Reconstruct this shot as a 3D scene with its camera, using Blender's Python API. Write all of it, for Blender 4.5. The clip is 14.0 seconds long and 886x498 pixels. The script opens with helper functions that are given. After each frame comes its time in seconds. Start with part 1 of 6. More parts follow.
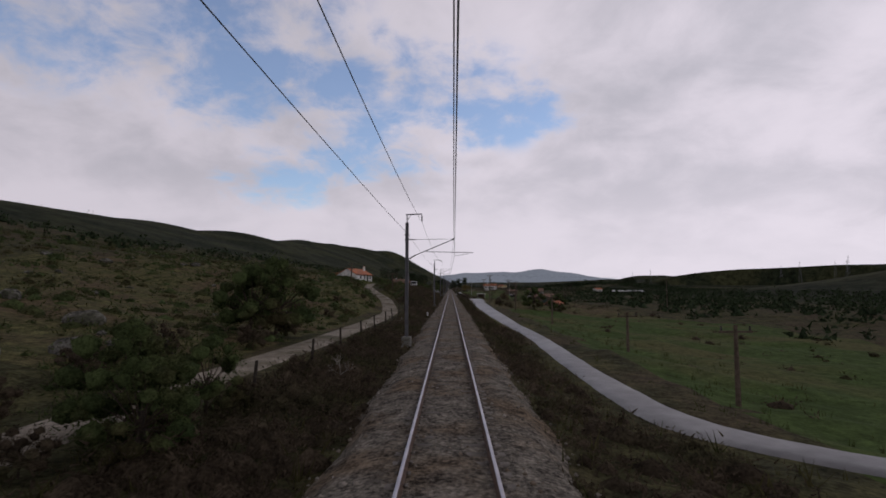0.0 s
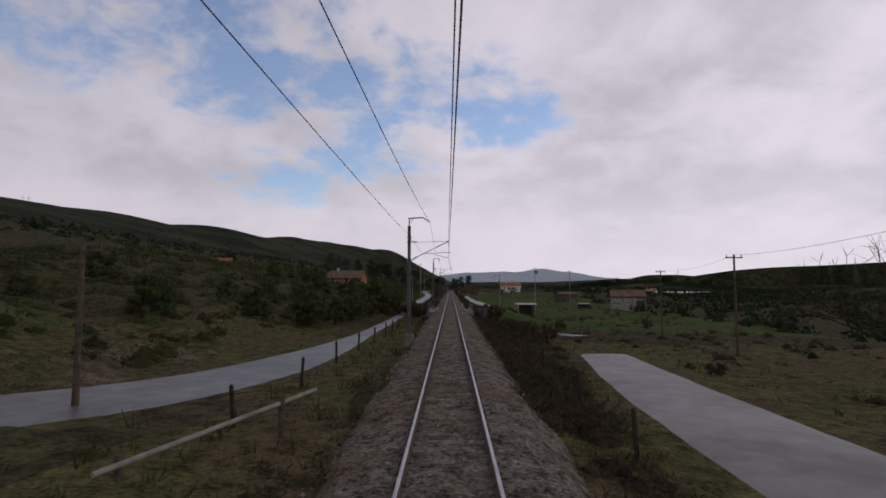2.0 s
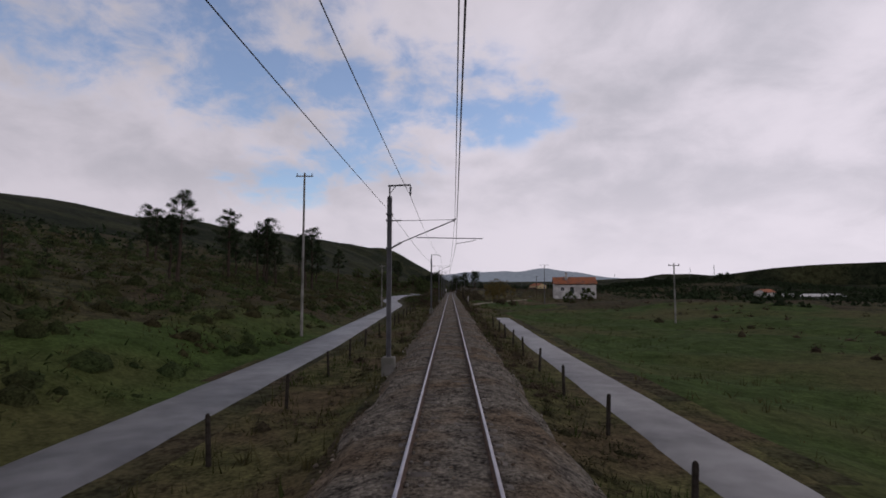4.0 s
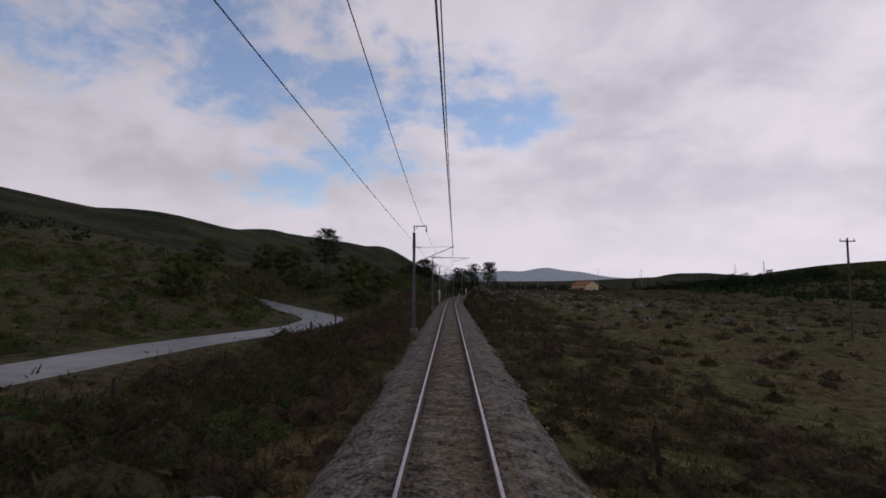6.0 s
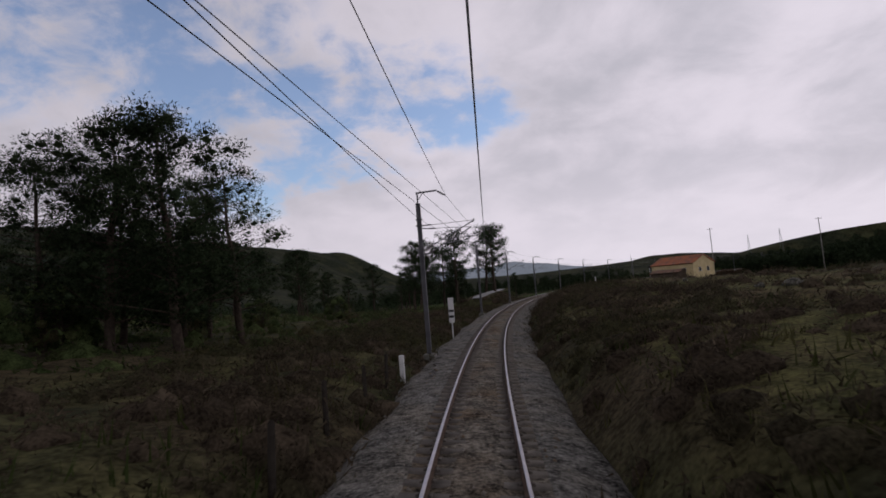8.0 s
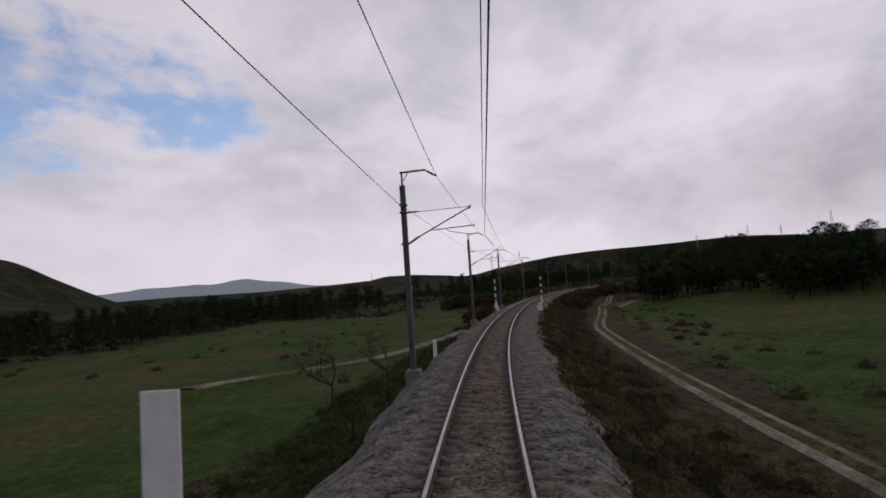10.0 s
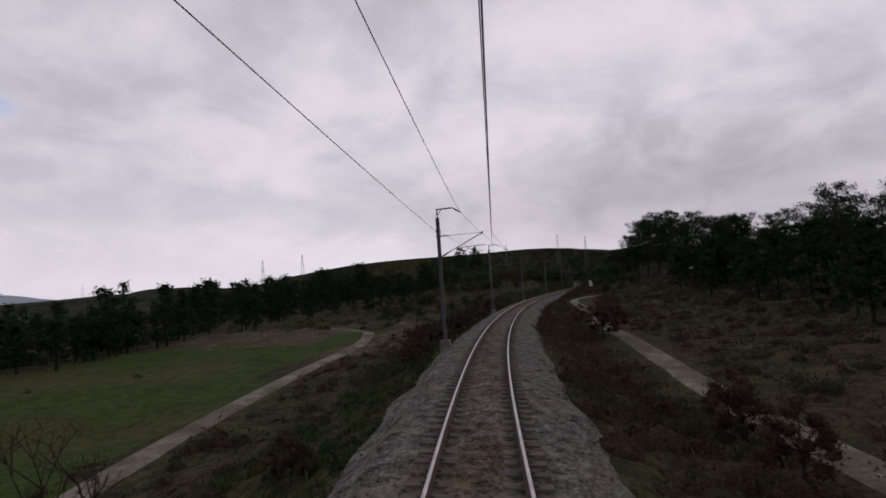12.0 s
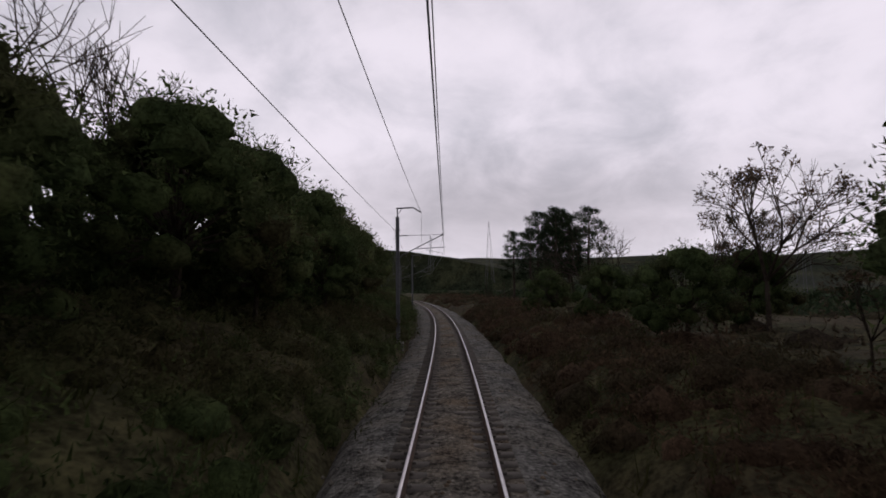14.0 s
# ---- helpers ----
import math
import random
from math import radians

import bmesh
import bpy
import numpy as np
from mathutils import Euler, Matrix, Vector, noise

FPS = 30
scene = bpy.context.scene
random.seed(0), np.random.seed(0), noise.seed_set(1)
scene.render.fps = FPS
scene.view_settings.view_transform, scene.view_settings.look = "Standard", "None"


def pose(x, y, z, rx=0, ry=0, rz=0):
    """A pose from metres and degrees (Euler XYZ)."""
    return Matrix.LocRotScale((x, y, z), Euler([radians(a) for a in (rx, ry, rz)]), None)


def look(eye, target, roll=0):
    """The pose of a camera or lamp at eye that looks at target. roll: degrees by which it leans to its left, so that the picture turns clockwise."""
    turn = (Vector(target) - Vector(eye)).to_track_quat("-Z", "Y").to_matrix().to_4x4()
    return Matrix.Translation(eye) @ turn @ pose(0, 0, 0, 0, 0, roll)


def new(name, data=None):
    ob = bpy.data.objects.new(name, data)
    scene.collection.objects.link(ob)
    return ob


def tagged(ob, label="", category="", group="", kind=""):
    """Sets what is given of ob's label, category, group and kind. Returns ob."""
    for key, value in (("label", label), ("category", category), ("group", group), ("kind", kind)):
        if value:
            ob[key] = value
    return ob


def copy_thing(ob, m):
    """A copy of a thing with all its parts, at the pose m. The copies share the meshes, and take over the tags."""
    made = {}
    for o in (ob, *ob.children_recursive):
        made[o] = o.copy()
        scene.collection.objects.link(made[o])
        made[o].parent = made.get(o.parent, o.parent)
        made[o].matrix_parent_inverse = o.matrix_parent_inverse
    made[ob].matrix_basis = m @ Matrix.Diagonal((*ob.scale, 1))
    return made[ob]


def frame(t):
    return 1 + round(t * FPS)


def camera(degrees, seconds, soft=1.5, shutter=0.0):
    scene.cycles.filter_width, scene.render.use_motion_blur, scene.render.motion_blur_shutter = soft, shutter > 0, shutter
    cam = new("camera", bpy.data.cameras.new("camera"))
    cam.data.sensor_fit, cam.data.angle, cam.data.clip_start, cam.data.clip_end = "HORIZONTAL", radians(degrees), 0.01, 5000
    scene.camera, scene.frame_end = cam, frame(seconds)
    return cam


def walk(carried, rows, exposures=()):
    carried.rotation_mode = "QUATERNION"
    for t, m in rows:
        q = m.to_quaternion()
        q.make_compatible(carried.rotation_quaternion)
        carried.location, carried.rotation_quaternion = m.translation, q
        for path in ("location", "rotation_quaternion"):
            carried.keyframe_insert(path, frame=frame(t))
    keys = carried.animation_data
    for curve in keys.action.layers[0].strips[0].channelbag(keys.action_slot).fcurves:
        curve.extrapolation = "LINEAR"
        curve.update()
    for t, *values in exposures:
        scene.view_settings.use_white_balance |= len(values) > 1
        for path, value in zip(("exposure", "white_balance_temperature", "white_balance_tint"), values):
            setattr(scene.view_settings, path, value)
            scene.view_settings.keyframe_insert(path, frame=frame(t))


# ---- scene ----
# ------------------------------------------------------------------ the line and the camera
# Everything below is laid out in true metres along the railway: s runs along the track, l to its right,
# z up from the rail tops. SCALE shrinks the whole model evenly at the end.
SCALE = 0.44
SPEED = 90.0          # metres of line per second of the shot
EYE = 3.34            # camera above the rail tops
RATES = ((-5, 0), (6.75, 0), (7.25, 3.5), (7.75, 8), (8.2, 11.5), (9.2, 17), (10.2, 12.5), (10.75, 10), (11.25, 9.8),
         (11.75, 11), (12.25, 13), (12.766, 12.5), (13.2, 7), (13.5, 3), (13.8, -0.5), (14.2, -4), (14.6, -9), (15.6, -9), (16.4, 0), (22, 0))
S0, S1 = -80.0, 1750.0
SS = np.arange(S0, S1 + 0.5, 1.0)
RATE = np.interp(SS / SPEED, [a for a, b in RATES], [b for a, b in RATES])
RATE = np.convolve(np.pad(RATE, 12, mode="edge"), np.ones(25) / 25, mode="valid")
HEAD = np.cumsum(np.radians(RATE) / SPEED)
HEAD -= np.interp(0, SS, HEAD)
PX, PY = np.cumsum(np.sin(HEAD)), np.cumsum(np.cos(HEAD))
PX, PY = PX - np.interp(0, SS, PX), PY - np.interp(0, SS, PY)
# the car body swings out on the bend, and the track leans into it
SWING = np.interp(SS / SPEED, (6.75, 7.0, 7.3, 7.6, 7.9, 8.2, 13.0, 13.3, 13.6, 14.0, 14.5), (0, .2, .85, 1.75, 2.4, 2.55, 2.55, 2.2, 1.4, .5, -1.0))
CANT = np.radians(SWING * 1.5 + np.interp(SS / SPEED, (7.4, 7.9, 8.4, 9.6), (0, 1, 1, 0)))


def head(s):
    return np.interp(s, SS, HEAD)


def spot(s, l, z=0.0):
    """World place of a point l metres right of the track and z above the rail tops (arrays or numbers)."""
    h = np.interp(s, SS, HEAD)
    return np.stack(np.broadcast_arrays(np.interp(s, SS, PX) + l * np.cos(h), np.interp(s, SS, PY) - l * np.sin(h), z), axis=-1)


def on_track(s, l, z):
    """The same for what tilts with the canted track."""
    c = np.interp(s, SS, CANT)
    return spot(s, l * np.cos(c) + z * np.sin(c), z * np.cos(c) - l * np.sin(c))


def eye_row(t):
    s = SPEED * t
    x, y, z = on_track(s, 0.03, EYE)
    yaw = -math.degrees(head(s)) + 0.82 + float(np.interp(s, SS, SWING))
    return t, pose(x * SCALE, y * SCALE, z * SCALE, 90 + PITCH, math.degrees(np.interp(s, SS, CANT)), yaw)


PITCH = 4.17
cam = camera(81.0, 14.0, 1.7, 0.012)
walk(cam, [eye_row(i * 0.1) for i in range(141)], ((0.0, 0.0), (12.8, 0.0), (13.4, 0.17), (14.0, 0.17)))

# ------------------------------------------------------------------ sky and sun
world = bpy.data.worlds.new("sky")
scene.world = world
world.use_nodes = True


BLUE = ((-0.310, 0.860, 0.355, 0.34), (-0.17, 0.90, 0.365, 0.36), (-0.05, 0.918, 0.365, 0.32), (0.138, 0.928, 0.325, 0.2), (-0.317, 0.925, 0.197, 0.2), (-0.561, 0.715, 0.404, 0.4), (-0.38, 0.79, 0.475, 0.36), (0.05, 0.935, 0.32, .24), (-.16, .94, .25, .26))


def cloud_sky():
    nt = world.node_tree
    nt.nodes.clear()
    N, L = nt.nodes.new, nt.links.new
    out, bg = N("ShaderNodeOutputWorld"), N("ShaderNodeBackground")
    sky = N("ShaderNodeTexSky")
    sky.sky_type, sky.sun_disc, sky.sun_elevation, sky.sun_rotation = "NISHITA", False, radians(38), radians(75)
    sky.air_density, sky.dust_density = 1.0, 0.4
    coord, sep = N("ShaderNodeTexCoord"), N("ShaderNodeSeparateXYZ")
    L(coord.outputs["Generated"], sep.inputs[0])

    def maths(op, a, b=None):
        n = N("ShaderNodeMath")
        n.operation = op
        for i, v in enumerate((a, b)):
            if v is None:
                continue
            if isinstance(v, (int, float)):
                n.inputs[i].default_value = v
            else:
                L(v, n.inputs[i])
        return n.outputs[0]

    def ramp(v, a, b, lo=0.0, hi=1.0):
        n = N("ShaderNodeMapRange")
        n.interpolation_type = "SMOOTHSTEP"
        L(v, n.inputs[0])
        for i, k in ((1, a), (2, b), (3, lo), (4, hi)):
            n.inputs[i].default_value = k
        return n.outputs[0]

    # clouds lie on a flat deck above, so that they crowd together towards the horizon
    up = maths("MAXIMUM", maths("ADD", sep.outputs[2], 0.42), 0.2)
    deck = N("ShaderNodeCombineXYZ")
    L(maths("DIVIDE", sep.outputs[0], up), deck.inputs[0])
    L(maths("DIVIDE", sep.outputs[1], up), deck.inputs[1])

    def cloud(scale, detail, rough, shift, warp=0.6):
        m = N("ShaderNodeMapping")
        m.inputs["Location"].default_value = shift
        L(deck.outputs[0], m.inputs[0])
        n = N("ShaderNodeTexNoise")
        n.inputs["Scale"].default_value, n.inputs["Detail"].default_value = scale, detail
        n.inputs["Roughness"].default_value, n.inputs["Distortion"].default_value = rough, warp
        L(m.outputs[0], n.inputs["Vector"])
        return n.outputs[0]

    body, big, fine = cloud(3.6, 8, 0.58, (3.1, 0.4, 0), 0.4), cloud(1.5, 3, 0.5, (7.7, 2.2, 0)), cloud(9.0, 6, 0.6, (1.5, 9.0, 0), 0.3)
    # blue shows through a few thin places ahead of the straight
    flat = N("ShaderNodeVectorMath")
    flat.operation = "MULTIPLY"
    L(coord.outputs["Generated"], flat.inputs[0])
    flat.inputs[1].default_value = (1, 1, 2.4)
    thin = None
    for x, y, z, size in BLUE:
        d = N("ShaderNodeVectorMath")
        d.operation = "DISTANCE"
        L(flat.outputs[0], d.inputs[0])
        d.inputs[1].default_value = (x, y, z * 2.4)
        here = ramp(d.outputs["Value"], 0.0, size, 1.0, 0.0)
        thin = here if thin is None else maths("MAXIMUM", thin, here)
    gap = maths("ADD", thin, maths("MULTIPLY", maths("SUBTRACT", maths("ADD", maths("MULTIPLY", body, 0.5), maths("MULTIPLY", fine, 0.5)), 0.5), 5.5))
    gap = maths("MULTIPLY", ramp(gap, 0.10, 1.25, 0.0, 0.9), ramp(thin, 0.0, 0.45))

    tone = N("ShaderNodeMixRGB")
    tone.inputs[1].default_value, tone.inputs[2].default_value = (0.475, 0.46, 0.525, 1), (0.72, 0.668, 0.750, 1)
    shade = maths("ADD", maths("MULTIPLY", big, 0.55), maths("ADD", maths("MULTIPLY", body, 0.4), maths("MULTIPLY", fine, 0.15)))
    L(ramp(shade, 0.40, 0.66), tone.inputs[0])
    low = N("ShaderNodeMixRGB")
    L(ramp(sep.outputs[2], 0.02, 0.30, 0.75, 0.0), low.inputs[0])
    L(tone.outputs[0], low.inputs[1])
    low.inputs[2].default_value = (0.765, 0.708, 0.79, 1)
    # brighter on the side where the sun stands behind the clouds
    side = N("ShaderNodeVectorMath")
    side.operation = "DOT_PRODUCT"
    L(coord.outputs["Generated"], side.inputs[0])
    side.inputs[1].default_value = (math.sin(radians(75)), math.cos(radians(75)), 0)
    lit = N("ShaderNodeMixRGB")
    lit.blend_type = "MULTIPLY"
    lit.inputs[0].default_value = 1
    L(low.outputs[0], lit.inputs[1])
    L(ramp(side.outputs["Value"], -0.6, 1.0, 0.84, 1.06), lit.inputs[2])
    # a long low bank of heavier cloud beyond the bend
    wide, near = N("ShaderNodeVectorMath"), N("ShaderNodeVectorMath")
    wide.operation, near.operation = "MULTIPLY", "DISTANCE"
    L(coord.outputs["Generated"], wide.inputs[0])
    wide.inputs[1].default_value = (1, 1, 4.2)
    L(wide.outputs[0], near.inputs[0])
    near.inputs[1].default_value = (0.96, 0.20, 0.56)
    heavy = maths("ADD", near.outputs["Value"], maths("MULTIPLY", maths("SUBTRACT", body, 0.5), 0.5))
    bank = N("ShaderNodeMixRGB")
    bank.blend_type = "MULTIPLY"
    bank.inputs[0].default_value = 1
    L(lit.outputs[0], bank.inputs[1])
    L(ramp(heavy, 0.0, 0.75, 0.64, 1.0), bank.inputs[2])
    blue = N("ShaderNodeMixRGB")
    blue.blend_type = "MULTIPLY"
    blue.inputs[0].default_value = 1
    L(sky.outputs[0], blue.inputs[1])
    blue.inputs[2].default_value = (0.13, 0.13, 0.14, 1)
    mix = N("ShaderNodeMixRGB")
    L(gap, mix.inputs[0])
    L(bank.outputs[0], mix.inputs[1])
    L(blue.outputs[0], mix.inputs[2])
    # greyer overhead: dimmed, mostly above the view, so that less light reaches the ground
    grey = N("ShaderNodeMixRGB")
    grey.blend_type = "MULTIPLY"
    grey.inputs[0].default_value = 1
    L(mix.outputs[0], grey.inputs[1])
    L(ramp(sep.outputs[2], 0.40, 0.95, 1.0, 0.16), grey.inputs[2])
    L(grey.outputs[0], bg.inputs[0])
    bg.inputs[1].default_value = 1.0
    L(bg.outputs[0], out.inputs[0])


cloud_sky()
sun = new("sun", bpy.data.lights.new("sun", "SUN"))
sun.data.energy, sun.data.angle, sun.data.color = 0.15, radians(25), (1.0, 0.95, 0.88)
sun.matrix_world = look((0, 0, 0), (-math.sin(radians(75)), -math.cos(radians(75)), -math.tan(radians(38))))

# ------------------------------------------------------------------ materials


def material(name, dark, light, scale=3.0, rough=0.85, bump=0.25, fine=9.0, metal=0.0, third=None, patch=0.25, vary=0.0, island=0.0, speck=0.0, deep=0.65, thin=0.0):
    """Colour that wanders between two tones at one scale and to a third in larger patches, with fine relief."""
    m = bpy.data.materials.new(name)
    m.use_nodes = True
    nt = m.node_tree
    N, L = nt.nodes.new, nt.links.new
    b = nt.nodes["Principled BSDF"]
    b.inputs["Roughness"].default_value, b.inputs["Metallic"].default_value = rough, metal
    b.inputs["Specular IOR Level"].default_value = 0.3 if rough < 0.88 else 0.04
    coord = N("ShaderNodeTexCoord")

    def noisy(k, detail=5.0):
        n = N("ShaderNodeTexNoise")
        n.inputs["Scale"].default_value, n.inputs["Detail"].default_value = k, detail
        L(coord.outputs["Object"], n.inputs["Vector"])
        return n.outputs[0]

    def stretch(v, a, c):
        n = N("ShaderNodeMapRange")
        L(v, n.inputs[0])
        n.inputs[1].default_value, n.inputs[2].default_value = a, c
        return n.outputs[0]

    mix = N("ShaderNodeMixRGB")
    L(stretch(noisy(scale), 0.32, 0.68), mix.inputs[0])
    mix.inputs[1].default_value, mix.inputs[2].default_value = (*dark, 1), (*light, 1)
    colour = mix.outputs[0]
    if third:
        over = N("ShaderNodeMixRGB")
        L(stretch(noisy(scale * patch, 4.0), 0.46, 0.62), over.inputs[0])
        L(colour, over.inputs[1])
        over.inputs[2].default_value = (*third, 1)
        colour = over.outputs[0]
    if speck:
        # leaves, grains and pits: fine light and dark at two sizes
        hsv, add = N("ShaderNodeHueSaturation"), N("ShaderNodeMath")
        add.operation = "ADD"
        L(noisy(speck, 2.0), add.inputs[0])
        L(noisy(speck * 0.22, 3.0), add.inputs[1])
        n = N("ShaderNodeMapRange")
        L(add.outputs[0], n.inputs[0])
        n.inputs[1].default_value, n.inputs[2].default_value, n.inputs[3].default_value, n.inputs[4].default_value = 0.72, 1.28, 1 - deep, 1 + deep
        L(n.outputs[0], hsv.inputs["Value"])
        L(colour, hsv.inputs["Color"])
        colour = hsv.outputs[0]
    for amount, node, socket in ((vary, "ShaderNodeObjectInfo", "Random"), (island, "ShaderNodeNewGeometry", "Random Per Island")):
        if amount:
            hsv, info = N("ShaderNodeHueSaturation"), N(node)
            n = N("ShaderNodeMapRange")
            L(info.outputs[socket], n.inputs[0])
            n.inputs[3].default_value, n.inputs[4].default_value = 1 - amount, 1 + amount
            L(n.outputs[0], hsv.inputs["Value"])
            L(colour, hsv.inputs["Color"])
            colour = hsv.outputs[0]
    L(colour, b.inputs["Base Color"])
    if thin:
        through_leaf, both = N("ShaderNodeBsdfTranslucent"), N("ShaderNodeMixShader")
        L(colour, through_leaf.inputs["Color"])
        both.inputs[0].default_value = thin
        L(b.outputs[0], both.inputs[1])
        L(through_leaf.outputs[0], both.inputs[2])
        L(both.outputs[0], nt.nodes["Material Output"].inputs["Surface"])
    if bump:
        n = N("ShaderNodeBump")
        n.inputs["Strength"].default_value, n.inputs["Distance"].default_value = bump, 0.03
        L(noisy(scale * fine, 3.0), n.inputs["Height"])
        L(n.outputs[0], b.inputs["Normal"])
    return m


M = {
    "earth": material("earth_and_grass", (0.036, 0.037, 0.020), (0.081, 0.077, 0.034), 0.45, 0.95, 0.8, 12, third=(0.067, 0.054, 0.033), patch=0.25, speck=7),
    "meadow": material("meadow_grass", (0.042, 0.068, 0.017), (0.066, 0.100, 0.028), 0.5, 0.95, 0.5, 14, third=(0.085, 0.086, 0.034), patch=0.12, speck=6, deep=0.4),
    "verge": material("verge_grass", (0.053, 0.055, 0.022), (0.116, 0.110, 0.046), 0.9, 0.95, 0.6, 12, third=(0.097, 0.075, 0.042), patch=0.2, speck=9),
    "sand": material("sandy_soil", (0.085, 0.066, 0.042), (0.155, 0.122, 0.082), 0.8, 0.95, 0.5, 12, third=(0.075, 0.072, 0.036), patch=0.3, speck=9),
    "far": material("far_hills", (0.012, 0.017, 0.010), (0.030, 0.035, 0.018), 0.05, 1.0, 0.0, third=(0.044, 0.047, 0.022), patch=0.15, speck=0.35),
    "ballast": material("ballast_stone", (0.102, 0.091, 0.077), (0.240, 0.216, 0.180), 9.0, 0.9, 1.0, 2.5, third=(0.156, 0.120, 0.084), patch=0.04, speck=11, deep=0.8),
    "shoulder": material("grey_ballast", (0.11, 0.106, 0.098), (0.23, 0.222, 0.205), 9.0, 0.9, 1.0, 2.5, third=(0.19, 0.175, 0.15), patch=0.04, speck=11, deep=0.8),
    "boulder": material("pale_granite", (0.075, 0.074, 0.064), (0.188, 0.180, 0.158), 2.0, 0.9, 1.0, 6, third=(0.053, 0.054, 0.038), patch=0.3, vary=0.3, speck=9),
    "rail": material("rail_steel", (0.30, 0.28, 0.30), (0.46, 0.43, 0.44), 2.0, 0.35, 0.0, metal=0.9),
    "rust": material("rail_web_rust", (0.07, 0.045, 0.032), (0.12, 0.075, 0.05), 6.0, 0.8, 0.2),
    "sleeper": material("sleeper_concrete", (0.12, 0.11, 0.10), (0.20, 0.18, 0.16), 4.0, 0.9, 0.3, vary=0.2),
    "asphalt": material("asphalt", (0.12, 0.118, 0.122), (0.17, 0.168, 0.172), 0.6, 0.45, 0.15, 40, third=(0.21, 0.208, 0.21), patch=0.2, speck=1.2, deep=0.25),
    "dirt": material("dirt_road", (0.195, 0.169, 0.130), (0.351, 0.312, 0.260), 0.7, 0.95, 0.4, 15, third=(0.143, 0.130, 0.091), patch=0.4, speck=16, deep=0.35),
    "mast": material("galvanised_mast", (0.10, 0.10, 0.11), (0.17, 0.17, 0.18), 1.5, 0.6, 0.1, metal=0.3),
    "wire": material("wire", (0.04, 0.04, 0.045), (0.07, 0.07, 0.075), 2.0, 0.5, 0.0),
    "insulator": material("brown_insulator", (0.03, 0.025, 0.025), (0.05, 0.04, 0.04), 8.0, 0.3, 0.0),
    "concrete": material("concrete", (0.22, 0.21, 0.20), (0.36, 0.35, 0.33), 1.2, 0.9, 0.3, 12, third=(0.15, 0.15, 0.13), patch=0.6),
    "white": material("white_wash", (0.55, 0.54, 0.52), (0.75, 0.74, 0.71), 0.8, 0.9, 0.2, 20, third=(0.45, 0.44, 0.42), patch=0.7),
    "yellow": material("yellow_wash", (0.55, 0.45, 0.25), (0.68, 0.56, 0.33), 0.8, 0.9, 0.2, 20),
    "orange": material("orange_brick", (0.30, 0.12, 0.055), (0.40, 0.17, 0.08), 3.0, 0.9, 0.3, 6),
    "tile": material("clay_tile", (0.36, 0.12, 0.06), (0.50, 0.18, 0.08), 2.0, 0.85, 0.4, 6, third=(0.25, 0.12, 0.08), patch=0.3, vary=0.2),
    "old_tile": material("old_clay_tile", (0.16, 0.10, 0.075), (0.26, 0.16, 0.12), 2.0, 0.9, 0.4, 6, third=(0.12, 0.10, 0.08), patch=0.3, vary=0.2),
    "stone": material("granite", (0.035, 0.034, 0.027), (0.131, 0.125, 0.105), 2.6, 0.9, 1.0, 6, third=(0.027, 0.030, 0.018), patch=0.3, vary=0.3, speck=11),
    "dark": material("dark_inside", (0.012, 0.012, 0.013), (0.025, 0.024, 0.024), 3.0, 0.6, 0.0),
    "wood": material("grey_wood", (0.07, 0.055, 0.042), (0.14, 0.11, 0.085), 5.0, 0.9, 0.3),
    "post": material("weathered_post", (0.028, 0.024, 0.020), (0.062, 0.054, 0.045), 5.0, 0.9, 0.3),
    "bark": material("bark", (0.045, 0.035, 0.028), (0.09, 0.07, 0.055), 6.0, 0.95, 0.6),
    "heath": material("heath", (0.062, 0.049, 0.034), (0.119, 0.092, 0.065), 0.7, 0.95, 0.0, third=(0.070, 0.068, 0.035), patch=0.2, island=0.25, speck=12, thin=0.5),
    "broom": material("broom", (0.045, 0.065, 0.026), (0.092, 0.120, 0.045), 0.7, 0.95, 0.0, third=(0.077, 0.068, 0.034), patch=0.2, island=0.25, speck=12, thin=0.5),
    "bracken": material("bracken", (0.068, 0.047, 0.031), (0.127, 0.081, 0.051), 0.7, 0.95, 0.0, third=(0.063, 0.057, 0.031), patch=0.2, island=0.25, speck=12, thin=0.5),
    "needle": material("pine_needles", (0.023, 0.035, 0.019), (0.048, 0.069, 0.033), 0.8, 0.9, 0.0, island=0.25, speck=6, thin=0.4),
    "willow": material("willow_twigs", (0.14, 0.11, 0.04), (0.22, 0.17, 0.06), 0.8, 0.9, 0.0, island=0.3, thin=0.4),
    "signal": material("signal_black", (0.010, 0.010, 0.012), (0.02, 0.02, 0.022), 3.0, 0.5, 0.0),
    "paint": material("white_paint", (0.60, 0.60, 0.60), (0.78, 0.78, 0.78), 2.0, 0.6, 0.0),
}

# air haze over the farthest hills, put in as a faint pale blue emission
M["haze"] = material("haze_glow_hills", (0.05, 0.06, 0.07), (0.09, 0.10, 0.11), 0.02, 1.0, 0.0)
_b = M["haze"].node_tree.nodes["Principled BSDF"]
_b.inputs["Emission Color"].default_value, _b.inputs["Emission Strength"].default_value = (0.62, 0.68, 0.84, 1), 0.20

# ------------------------------------------------------------------ mesh helpers


